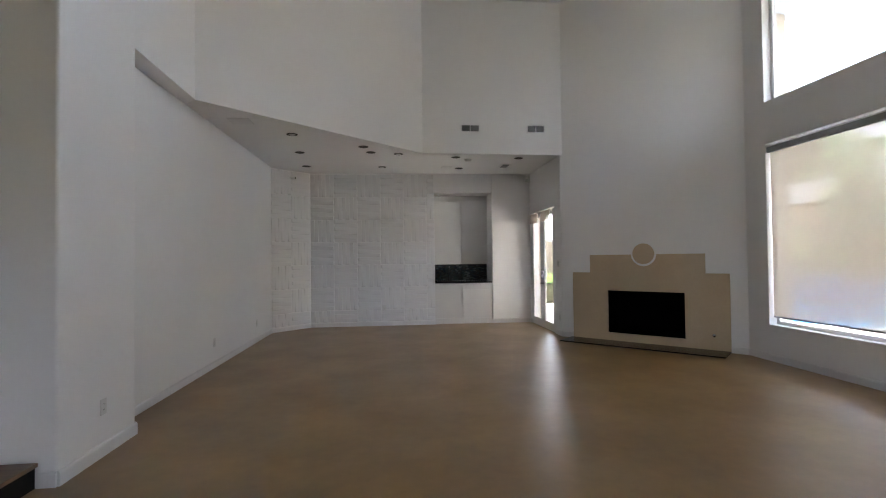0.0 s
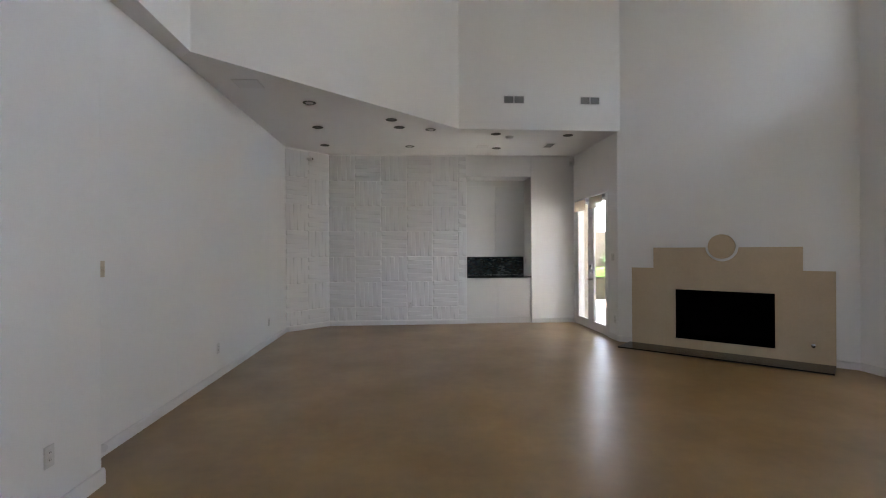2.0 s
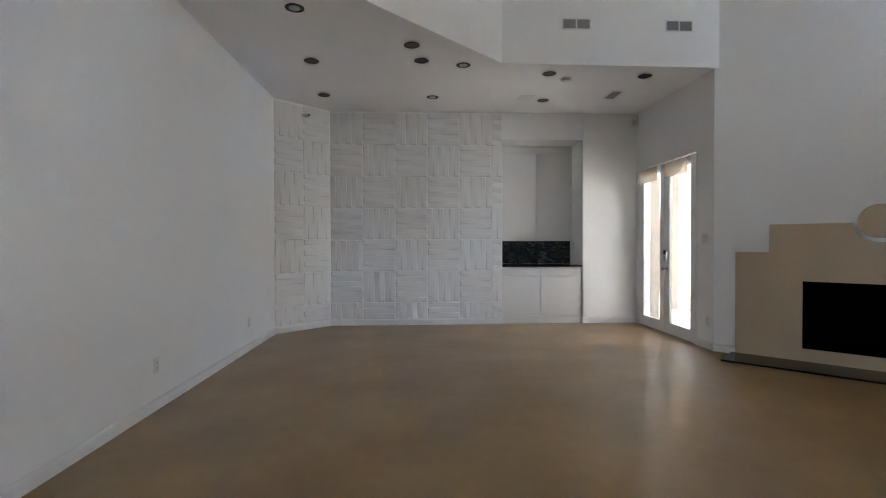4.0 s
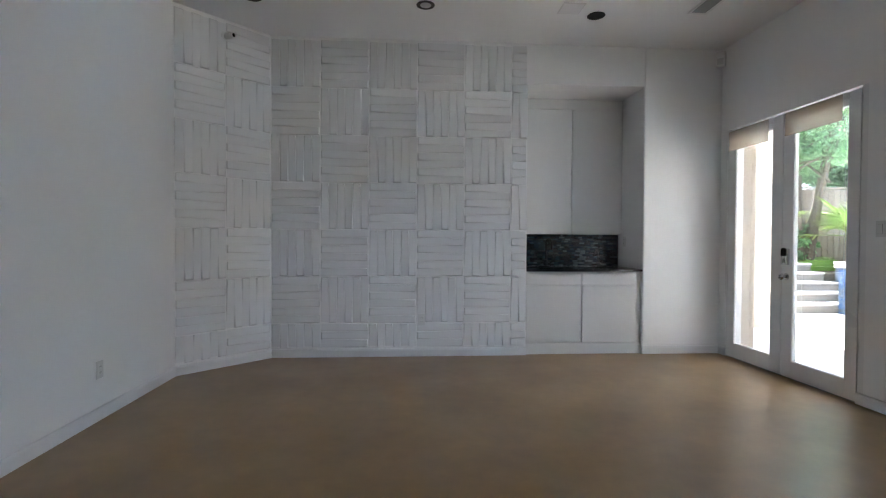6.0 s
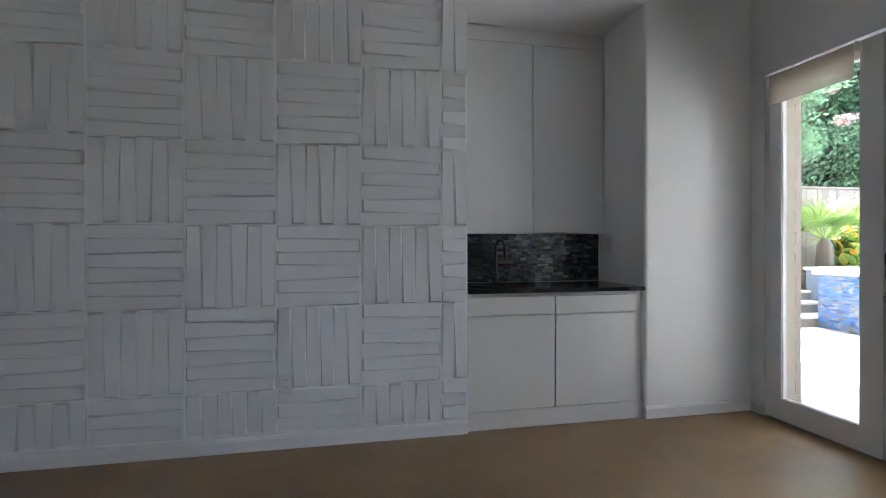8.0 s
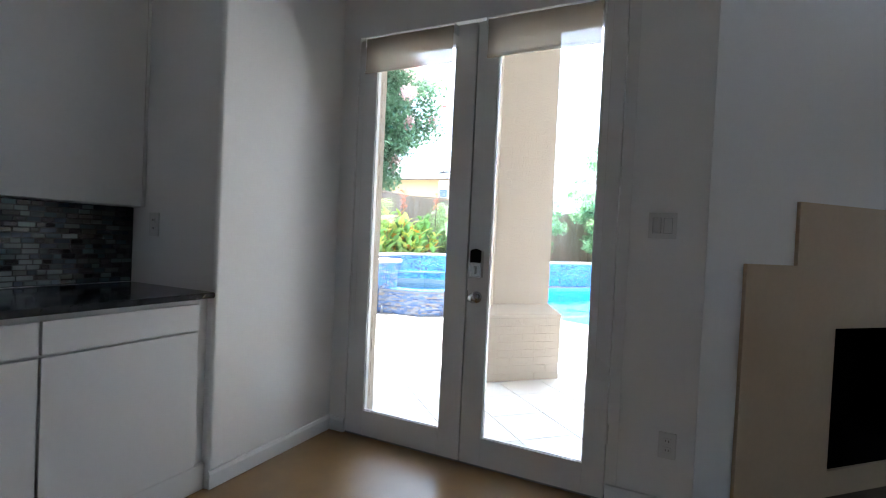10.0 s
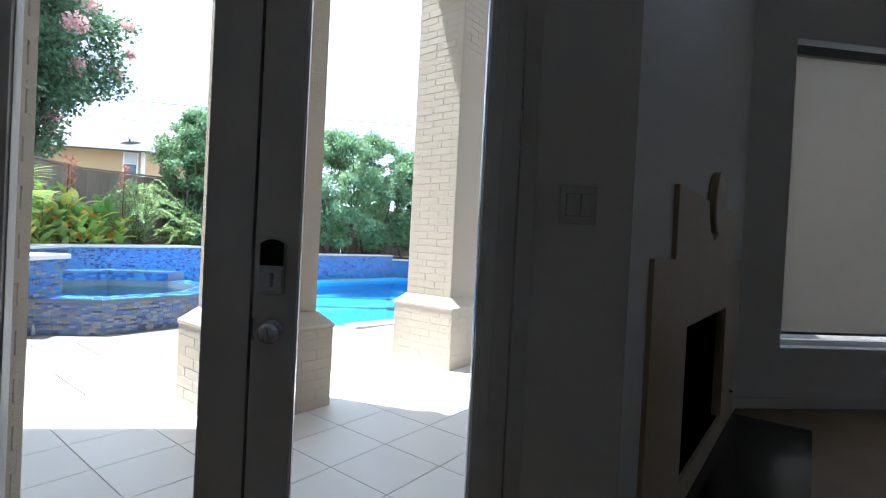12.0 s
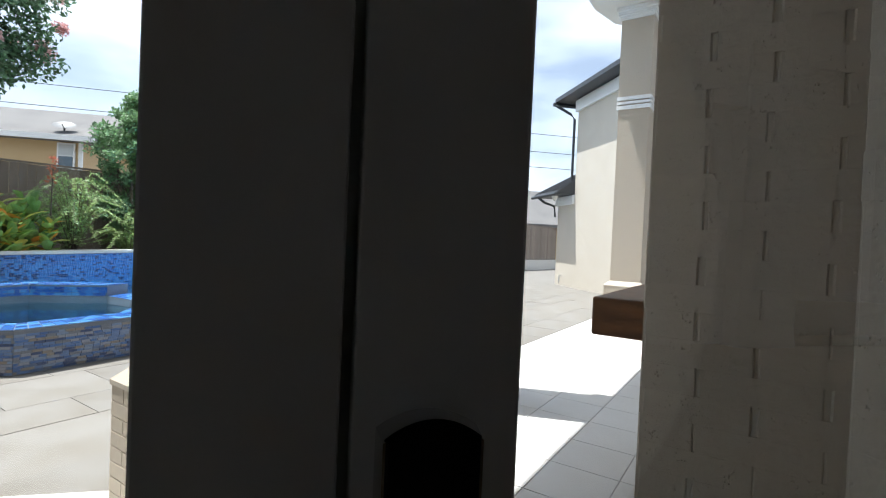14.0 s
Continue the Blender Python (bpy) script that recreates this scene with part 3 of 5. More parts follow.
for s in (-1, 1):
    part("handle", tube([(FXX + s * 0.02, FYY, 0.935), (FXX + s * 0.075, FYY - 0.01, 0.965)], 0.008, 10), BLACKMETAL, faucet, "", True)

upper = thing("wall_cabinet", (2.1, 10.9, 1.28), "tall white two-door slab-front wall cabinet in the niche", "cabinet")
UY = 10.872
part("body", block(1.492, 2.743, UY + 0.022, 10.978, 1.282, 2.838), CAB, upper)
for x0, x1 in ((1.495, 2.138), (2.144, 2.722)):
    part("door", block(x0, x1, UY, UY + 0.020, 1.284, 2.715, 0.002), CAB, upper)
part("top_filler", block(1.495, 2.742, UY + 0.004, UY + 0.020, 2.722, 2.837), CAB, upper)
part("side_filler", block(2.727, 2.742, UY + 0.004, UY + 0.020, 1.284, 2.718), CAB, upper)

# mosaic splashback
GLASSTILE = palette("mosaic glass tile", [(0.010, 0.014, 0.019), (0.022, 0.034, 0.044), (0.055, 0.088, 0.10), (0.012, 0.018, 0.025), (0.15, 0.18, 0.18), (0.018, 0.028, 0.046), (0.075, 0.085, 0.08), (0.012, 0.016, 0.017), (0.035, 0.052, 0.052)], 0.07, 0.8, 0.9)
splash = thing("mosaic_splashback", (2.1, 10.975, 1.09), "dark glass mosaic splashback in blues, greens and greys", "splashback")
part("grout_bed", block(1.493, 2.742, 10.968, 10.9775, 0.908, 1.280), surf("dark grout", (0.012, 0.013, 0.014)), splash)
random.seed(4)
tiles = {w: to_mesh("tile", block(-w / 2, w / 2, -0.003, 0.003, -0.0092, 0.0092, 0.0014, 1), GLASSTILE) for w in (0.032, 0.046, 0.060)}
more = bmesh.new()
for r in range(16):
    x = 1.494 - random.random() * 0.03
    while x < 2.735:
        w = random.choice((0.032, 0.046, 0.046, 0.060))
        if x > 1.49 and x + w < 2.742:
            m = pose(x + w / 2, 10.9665, 0.921 + r * 0.0230, random.uniform(-2.5, 2.5), 0, random.uniform(-1.5, 1.5))
            if r < 11:
                piece("tile", tiles[w], splash, m)
            else:
                n0 = len(more.verts)
                more.from_mesh(tiles[w])
                more.verts.ensure_lookup_table()
                bmesh.ops.transform(more, matrix=m, verts=more.verts[n0:])
        x += w + 0.0035
tagged(part("tiles", more, GLASSTILE, splash), kind="stuff")

# ---- basket-weave boards ----
def wedge(name):
    """A board 0.47 long and 0.074 wide, that stands out more at one end."""
    L, W = 0.466, 0.0806
    bm = bmesh.new()
    t0, t1 = 0.001, 0.027
    v = [bm.verts.new(p) for p in ((0, 0, -W / 2), (L, 0, -W / 2), (L, 0, W / 2), (0, 0, W / 2), (0.003, -t0, -W / 2), (L - 0.009, -t1, -W / 2 + 0.009), (L - 0.009, -t1, W / 2 - 0.009), (0.003, -t0, W / 2))]
    for f in ((3, 2, 1, 0), (4, 5, 6, 7), (0, 1, 5, 4), (1, 2, 6, 5), (2, 3, 7, 6), (3, 0, 4, 7)):
        bm.faces.new([v[i] for i in f])
    return to_mesh(name, bm, BOARD)


random.seed(7)
board_mesh = wedge("board")
short = bmesh.new()
short.from_mesh(board_mesh)
bmesh.ops.scale(short, vec=(0.5, 1, 1), verts=short.verts[:])
short_mesh = to_mesh("board", short, BOARD)
CELL, ROW0 = 0.489, 0.105


def weave(parent, m, width, cell, first):
    """Cells of six boards, upright and level by turns. m: the wall's own frame, x along, -y out."""
    cols = math.ceil(width / cell - 0.02)
    for col in range(cols):
        x = col * cell
        room = min(cell, width - x)
        for row in range(7):
            z0, h = (ROW0, 0.24) if row == 0 else (0.352 + (row - 1) * 0.478, 0.478)
            if (col + row + first) % 2 == 0:
                me = short_mesh if row == 0 else board_mesh
                for k in range(6):
                    cx = x + 0.006 + (cell - 0.006) * (k + 0.5) / 6
                    if cx + 0.037 > x + room + 0.004:
                        continue
                    up = k % 2 == 0
                    turn = pose(0, 0, 0, 0, -90 if up else 90, 0)
                    piece("board", me, parent, m @ pose(cx, 0, z0 + 0.008 if up else z0 + h - 0.008, 0, random.uniform(-0.6, 0.6), 0) @ turn)
            else:
                n = 3 if row == 0 else 6
                fit_len = Matrix.Diagonal(((room - 0.02) / 0.462, 1, 1, 1))
                for k in range(n):
                    cz = z0 + h * (k + 0.5) / n
                    right = (k + (room < cell - 0.03)) % 2 == 0
                    q = pose(x + 0.010 if right else x + room - 0.010, 0, cz, 0, random.uniform(-0.6, 0.6) + (0 if right else 180), 0)
                    piece("board", board_mesh, parent, m @ q @ fit_len)


weave(wall_north, pose(A2[0], NY, 0) @ Matrix.Diagonal((1, 0.72, 1, 1)), 1.485 - A2[0], CELL, 0)
da = Vector(A2) - Vector(A1)
weave(wall_nw, Matrix.Translation((A1[0], A1[1], 0)) @ pose(0, 0, 0, 0, 0, math.degrees(math.atan2(da.y, da.x))) @ Matrix.Diagonal((1, 0.36, 1, 1)), da.length - 0.01, (da.length - 0.01) / 2, 0)


# ---- ceiling fittings ----
def downlight(x, y, lit_face=False):
    d = thing("downlight", (x, y, LOW), "recessed round downlight with a dark baffle, switched off" if not lit_face else "recessed round downlight with a pale bulb, switched off", "ceiling light", "ceiling downlights")
    part("trim_ring", turn_profile([(0.080, 0), (0.080, -0.004), (0.068, -0.007), (0.066, -0.0005)], 28, at=(x, y, LOW - 0.0005)), CANBLACK, d, "", True)
    part("baffle", turn_profile([(0.067, -0.0012), (0.067, -0.0062), (0.05, -0.0035)], 28, at=(x, y, LOW)), CANBLACK, d, "dark baffle", True)
    if lit_face:
        part("bulb", turn_profile([(0.048, -0.003), (0.046, -0.007), (0.03, -0.012), (0.005, -0.013)], 24, at=(x, y, LOW)), LAMPGLASS, d, "pale bulb face", True)
    return d


for x, y, f in ((-1.065, 9.58, 0), (0.40, 9.61, 1), (0.71, 8.40, 1), (1.75, 8.63, 0), (2.92, 8.66, 0), (1.95, 9.69, 0), (-0.96, 8.35, 0), (-0.84, 7.15, 1), (0.14, 7.88, 0), (0.24, 8.29, 0)):
    downlight(x, y, bool(f))
vent = thing("ceiling_vent", (2.83, 9.40, LOW), "white rectangular ceiling air vent with slats", "air vent")
VM = pose(2.83, 9.40, LOW, 0, 0, 0)
vf = bmesh.new()
for a in ((-0.09, 0.09, -0.18, -0.155), (-0.09, 0.09, 0.155, 0.18), (-0.09, -0.065, -0.155, 0.155), (0.065, 0.09, -0.155, 0.155)):
    rect(vf, *a, -0.008, -0.0005)
part("vent_frame", moved(vf, VM), TRIM, vent)
part("backing", moved(block(-0.064, 0.064, -0.154, 0.154, -0.002, -0.0006), VM), CANBLACK, vent)
for i in range(7):
    part("slat", moved(moved(block(-0.007, 0.007, -0.153, 0.153, -0.0007, 0.0007), pose(-0.054 + i * 0.018, 0, -0.006, 0, 25, 0)), VM), GREYMETAL, vent)


def wall_vent(x0, x1, z0, z1, y):
    v = thing("wall_vent", ((x0 + x1) / 2, y, z0), "grey double-bank wall air vent with a white rim", "air vent", "wall vents")
    f = bmesh.new()
    xm = (x0 + x1) / 2
    for a in ((x0, x1, z0, z0 + 0.012), (x0, x1, z1 - 0.012, z1), (x0, x0 + 0.014, z0 + 0.012, z1 - 0.012), (x1 - 0.014, x1, z0 + 0.012, z1 - 0.012), (xm - 0.008, xm + 0.008, z0 + 0.012, z1 - 0.012)):
        rect(f, a[0], a[1], y - 0.009, y - 0.001, a[2], a[3])
    part("vent_frame", f, TRIM, v)
    part("backing", block(x0 + 0.013, x1 - 0.013, y - 0.003, y - 0.001, z0 + 0.011, z1 - 0.011), GREYMETAL, v)
    for b0, b1 in ((x0 + 0.015, xm - 0.009), (xm + 0.009, x1 - 0.015)):
        for i in range(6):
            z = z0 + 0.022 + i * (z1 - z0 - 0.044) / 5
            part("slat", moved(block(b0, b1, -0.006, 0.006, -0.0008, 0.0008), pose(0, y - 0.007, z, 35, 0, 0)), GREYMETAL, v)


wall_vent(1.806, 2.136, 3.635, 3.762, 8.325)
wall_vent(2.996, 3.315, 3.640, 3.768, 8.337)
smoke = thing("smoke_detector", (2.0, 8.80, LOW), "round white smoke detector on the ceiling", "smoke detector")
part("base", turn_profile([(0.068, 0), (0.068, -0.012), (0.060, -0.014)], 28, at=(2.0, 8.80, LOW - 0.0005)), PLASTIC, smoke, "", True)
part("cover", turn_profile([(0.058, -0.014), (0.054, -0.032), (0.030, -0.038), (0.005, -0.039)], 28, at=(2.0, 8.80, LOW)), PLASTIC, smoke, "", True)


def flush_speaker(x, y, s):
    t = thing("ceiling_speaker", (x, y, LOW), "flush square white ceiling speaker grille", "speaker", "ceiling speakers")
    part("frame_ring", block(x - s, x + s, y - s, y + s, LOW - 0.006, LOW - 0.0006, 0.002), PLASTIC, t)
    part("grille", block(x - s + 0.012, x + s - 0.012, y - s + 0.012, y + s - 0.012, LOW - 0.0085, LOW - 0.0065, 0.001), TRIM, t)


flush_speaker(-1.36, 6.49, 0.14)
flush_speaker(1.68, 9.57, 0.10)
cam_m = Matrix.Translation((-1.46, 10.035, 3.10)) @ pose(0, 0, 0, 0, 0, 44)
cctv = thing("security_camera", (-1.46, 10.035, 3.10), "small white security camera on a wall bracket", "security camera")
part("bracket", moved(turn_profile([(0.035, 0), (0.035, 0.008), (0.012, 0.012), (0.010, 0.05)], 18), cam_m @ pose(0, 0.0, 0, 90, 0, 0)), PLASTIC, cctv, "", True)
part("housing", moved(moved(turn_profile([(0.026, 0), (0.028, 0.01), (0.028, 0.085), (0.022, 0.09)], 18), pose(0, 0, 0, 90, 0, 25)), cam_m @ pose(-0.01, -0.045, -0.02)), PLASTIC, cctv, "", True)
part("lens", moved(moved(turn_profile([(0.019, 0.089), (0.016, 0.093)], 16), pose(0, 0, 0, 90, 0, 25)), cam_m @ pose(-0.01, -0.045, -0.02)), BLACK, cctv, "dark lens", True)
alarm = thing("alarm_sensor", (DX - 0.05, NY, 3.13), "small white alarm sensor in the corner", "alarm sensor")
part("case", moved(block(-0.045, 0.045, -0.028, 0.028, -0.08, 0.08, 0.010), pose(DX - 0.055, NY - 0.055, 3.13, 0, 0, -45)), PLASTIC, alarm)
part("window_strip", moved(block(-0.030, 0.030, -0.0305, -0.0285, -0.06, 0.005, 0.0005), pose(DX - 0.055, NY - 0.055, 3.13, 0, 0, -45)), LAMPGLASS, alarm)


def wall_plate(m, kind, label):
    """An outlet or switch plate; m: at the plate's middle, x along the wall, -y out of it."""
    t = thing(kind, m.translation, label, kind.replace("_", " "))
    w = 0.058 if kind == "light_switch" else 0.036
    part("plate", moved(block(-w, w, -0.006, -0.0005, -0.058, 0.058, 0.002), m), PLASTIC, t)
    if kind == "light_switch":
        for s in (-0.023, 0.023):
            part("rocker", moved(moved(block(-0.016, 0.016, -0.005, 0, -0.033, 0.033, 0.0015), pose(s, -0.0062, 0, 4, 0, 0)), m), PLASTIC, t)
            part("rocker_gap", moved(block(s - 0.0175, s + 0.0175, -0.0067, -0.006, -0.0345, 0.0345), m), GREYMETAL, t)
    elif kind == "wall_outlet":
        for z in (-0.02, 0.02):
            socket = part("socket", moved(block(-0.016, 0.016, -0.0085, -0.006, z - 0.014, z + 0.014, 0.002), m), PLASTIC, t)
            for s in (-0.006, 0.006):
                part("slot", moved(block(s - 0.0012, s + 0.0012, -0.0092, -0.0084, z - 0.003, z + 0.006), m), BLACK, socket)
    return t


EASTM = pose(0, 0, 0, 0, 0, -90)
wall_plate(pose(DX, 8.552, 1.30) @ EASTM, "light_switch", "white double rocker switch plate on the wall")
wall_plate(pose(DX, 8.484, 0.325) @ EASTM, "wall_outlet", "white wall outlet near the french doors")
wall_plate(pose(0.395, NY - 0.012, 0.384), "wall_outlet", "white outlet among the boards")
WESTM = pose(0, 0, 0, 0, 0, 90)
for x, y, z in ((WX, 6.71, 0.335), (WX, 8.70, 0.335), (-1.52, 3.784, 0.36)):
    wall_plate(pose(x, y, z) @ WESTM, "wall_outlet", "white wall outlet low on the plain wall")
BEIGE = surf("aged beige plastic", (0.66, 0.57, 0.44), None, 0.4, bump=0.0)
toggle = thing("toggle_switch", (WX, 4.645, 1.31), "small aged beige toggle switch plate on the plain wall", "light switch")
SWM = pose(WX, 4.645, 1.31) @ WESTM
part("plate", moved(block(-0.035, 0.035, -0.006, -0.0005, -0.057, 0.057, 0.002), SWM), BEIGE, toggle)
part("toggle", moved(moved(block(-0.005, 0.005, -0.016, 0, -0.011, 0.011, 0.001), pose(0, -0.006, 0, -20, 0, 0)), SWM), BEIGE, toggle)
wall_plate(pose(2.745, 10.80, 1.20) @ EASTM, "wall_outlet", "white outlet on the side of the niche")

# ---- porch and garden: materials ----
PZ = -0.09
R2 = math.sqrt(0.5)
EARTH = surf("dry earth", (0.16, 0.13, 0.09), (0.10, 0.11, 0.05), 0.9, big=0.5, fine=8)
MULCH = surf("bed soil", (0.075, 0.05, 0.03), (0.05, 0.06, 0.025), 0.95, big=3, fine=30, bump=0.8, depth=0.03)
LAWN = surf("short lawn", (0.20, 0.33, 0.07), (0.14, 0.25, 0.05), 0.8, big=3, fine=60, bump=0.6, depth=0.02)
STONE = surf("grey deck stone", (0.215, 0.206, 0.193), (0.168, 0.152, 0.131), 0.75, big=2.2, fine=18, bump=0.35, grain=0.1, depth=0.006, island=0.09)
COPING = surf("pale coping stone", (0.62, 0.59, 0.54), (0.56, 0.53, 0.48), 0.7, big=2, fine=30, bump=0.2)
FENCE = surf("weathered fence boards", (0.27, 0.22, 0.18), (0.19, 0.152, 0.122), 0.85, big=3, fine=30, grain=0.15, island=0.18, stretch=(4, 4, 0.6))
BLUETILE = palette("blue mosaic tile", [(0.05, 0.12, 0.34), (0.08, 0.18, 0.40), (0.13, 0.16, 0.22), (0.04, 0.07, 0.18), (0.20, 0.24, 0.31), (0.07, 0.15, 0.36), (0.16, 0.155, 0.15), (0.05, 0.16, 0.40)], 0.25, 0.5, 0.1)
SPATILE = palette("mixed spa tile", [(0.07, 0.14, 0.34), (0.12, 0.20, 0.40), (0.17, 0.19, 0.24), (0.05, 0.08, 0.18), (0.25, 0.28, 0.35), (0.08, 0.16, 0.38), (0.24, 0.22, 0.20), (0.10, 0.15, 0.27), (0.19, 0.26, 0.40)], 0.25, 0.5, 0.1)
AZURE = palette("azure glass tile", [(0.04, 0.17, 0.48), (0.06, 0.22, 0.56), (0.035, 0.15, 0.42), (0.02, 0.06, 0.17), (0.07, 0.25, 0.58), (0.045, 0.19, 0.50)], 0.2, 0.5, 0.1)
RIMTILE = palette("bright blue rim tile", [(0.035, 0.12, 0.42), (0.06, 0.20, 0.54), (0.03, 0.09, 0.33), (0.09, 0.26, 0.56)], 0.2, 0.5, 0.1)
BEDGROUT = surf("mosaic grout", (0.16, 0.19, 0.24), None, 0.8)
POOLBLUE = surf("blue pool plaster", (0.085, 0.43, 0.76), (0.07, 0.385, 0.70), 0.6, big=0.7, fine=6)
WATER = glass_mat("pool water", (0.82, 0.95, 0.99), 0.5)
TAN = surf("tan house siding", (0.50, 0.36, 0.20), (0.46, 0.33, 0.18), 0.8, big=0.6, fine=20)
SHINGLE = surf("grey shingles", (0.16, 0.155, 0.15), (0.125, 0.12, 0.12), 0.9, big=1.0, fine=12, grain=0.15)
BARK = surf("smooth bark", (0.14, 0.112, 0.085), (0.09, 0.07, 0.055), 0.85, big=6, fine=40, bump=0.5, stretch=(1, 1, 0.3))
DARKPANE = surf("dark window pane", (0.10, 0.14, 0.18), None, 0.08, bump=0.0)


def leaf_mat(name, c1, c2, island=0.35):
    return thin_leaf(surf(name, c1, c2, 0.5, big=1.2, fine=20, bump=0.0, island=island, grain=0.1))


def thin_leaf(m):
    """Lets some light through a leaf."""
    n, l = m.node_tree.nodes, m.node_tree.links
    tl, mx = n.new("ShaderNodeBsdfTranslucent"), n.new("ShaderNodeMixShader")
    l.new(next(q for q in n if q.type == "HUE_SAT").outputs[0], tl.inputs[0])
    mx.inputs[0].default_value = 0.42
    l.new(n["Principled BSDF"].outputs[0], mx.inputs[1])
    l.new(tl.outputs[0], mx.inputs[2])
    l.new(mx.outputs[0], n["Material Output"].inputs[0])
    return m


RUSTY = leaf_mat("rusty canna flower", (0.62, 0.22, 0.12), (0.50, 0.16, 0.10), 0.3)
LEAFDARK = leaf_mat("dark green leaves", (0.125, 0.215, 0.115), (0.085, 0.165, 0.085), 0.5)
LEAFMID = leaf_mat("mid green leaves", (0.25, 0.39, 0.20), (0.18, 0.31, 0.16), 0.45)
LEAFLIGHT = leaf_mat("light green leaves", (0.37, 0.50, 0.20), (0.28, 0.40, 0.155))
CANNA = palette("canna leaves", [(0.38, 0.54, 0.13), (0.30, 0.48, 0.13), (0.68, 0.64, 0.13), (0.44, 0.58, 0.15), (0.20, 0.36, 0.10), (0.84, 0.36, 0.06), (0.32, 0.47, 0.13), (0.60, 0.62, 0.17), (0.18, 0.32, 0.10), (0.36, 0.49, 0.17), (0.74, 0.64, 0.17)], 0.4, 0.5, 0.0)
thin_leaf(CANNA)
PALM = leaf_mat("palm fronds", (0.36, 0.46, 0.12), (0.26, 0.36, 0.09))
BLOSSOM = leaf_mat("pale pink blossom", (0.72, 0.42, 0.43), (0.62, 0.42, 0.38), 0.2)

# ---- ground, deck and tiles ----
ground = solid("ground", block(-400, 400, -400, 400, PZ - 1.6, PZ - 1.5), EARTH, "earth and grass ground", "ground")
POOL = [(9.35, 9.60), (9.90, 8.85), (11.4, 8.3), (13.5, 7.7), (16.5, 7.2), (19.15, 7.4), (19.2, 8.6), (17.1, 10.8), (14.0, 13.1), (11.9, 13.9), (10.9, 12.4), (10.1, 11.2)]


def inside(x, y, poly):
    hit = False
    for i in range(len(poly)):
        (x0, y0), (x1, y1) = poly[i], poly[i - 1]
        if (y0 > y) != (y1 > y) and x < (x1 - x0) * (y - y0) / (y1 - y0) + x0:
            hit = not hit
    return hit


def loop_slab(poly, hole, z0, z1):
    """A slab with a hole, both plan loops; filled by triangles."""
    bm = bmesh.new()
    edges = []
    for lp in (poly, hole):
        vs = [bm.verts.new((x, y, z1)) for x, y in lp]
        edges += [bm.edges.new((vs[i], vs[(i + 1) % len(vs)])) for i in range(len(vs))]
    bmesh.ops.triangle_fill(bm, use_beauty=True, edges=edges, normal=(0, 0, 1))
    vs = [[bm.verts.new((x, y, z)) for x, y in hole] for z in (z0, z1 - 0.0005)]
    for i in range(len(hole)):
        j = (i + 1) % len(hole)
        bm.faces.new((vs[0][i], vs[0][j], vs[1][j], vs[1][i]))
    return bm


deck = solid("pavement", loop_slab([(3.5, 5.9), (8.0, -10), (60, -25), (60, 40), (3.5, 40)], POOL, PZ - 1.4, PZ - 0.022), STONE, "grey stone pool deck with sawn joints", "pavement")
porch_floor = solid("porch_floor", prism([(3.77, 8.2), (8.2, 4.2), (12.4, 2.2), (13.9, 2.2), (13.9, 2.53), (6.03, 10.40), (6.03, 15), (3.77, 15)], PZ - 0.03, PZ - 0.006), GROUT, "grey grout bed of the porch floor", "floor")

# pool, spa and raised walls
pool = thing("swimming_pool", (14, 10, PZ - 1.4), "swimming pool with bright blue water", "swimming pool", kind="structure")
part("pool_floor", prism(POOL, PZ - 1.0, PZ - 0.44), POOLBLUE, pool, "bright blue pool floor")
wt = part("water", prism(POOL, PZ - 0.13, PZ - 0.12), WATER, pool, "clear blue water")
wt.visible_shadow = False
lin = bmesh.new()
for i in range(len(POOL)):
    a, b = POOL[i], POOL[(i + 1) % len(POOL)]
    slab(a, b, 0.03, PZ - 1.3, PZ - 0.03, lin)
part("pool_lining", lin, POOLBLUE, pool, "blue tiled pool side")
for x in (16.2, 14.25):
    part("dark_lane_line", block(x - 0.09, x + 0.09, 8.92, 10.9, PZ - 0.44, PZ - 0.435), DARKPANE, pool, "dark lane line on the pool floor")
    for y in (8.72, 10.901):
        part("dark_lane_line", block(x - 0.32, x + 0.32, y, y + 0.199, PZ - 0.44, PZ - 0.435), DARKPANE, pool, "dark lane end on the pool floor")
for i in range(0, 5):
    a, b = Vector(POOL[i]), Vector(POOL[i + 1])
    d = (b - a).normalized()
    n = Vector((d.y, -d.x)) * 0.30
    part("coping", prism([a + d * 0.004, b - d * 0.004, b - d * 0.004 + n, a + d * 0.004 + n][::-1], PZ - 0.02, PZ + 0.012), COPING, pool, "pale stone coping")


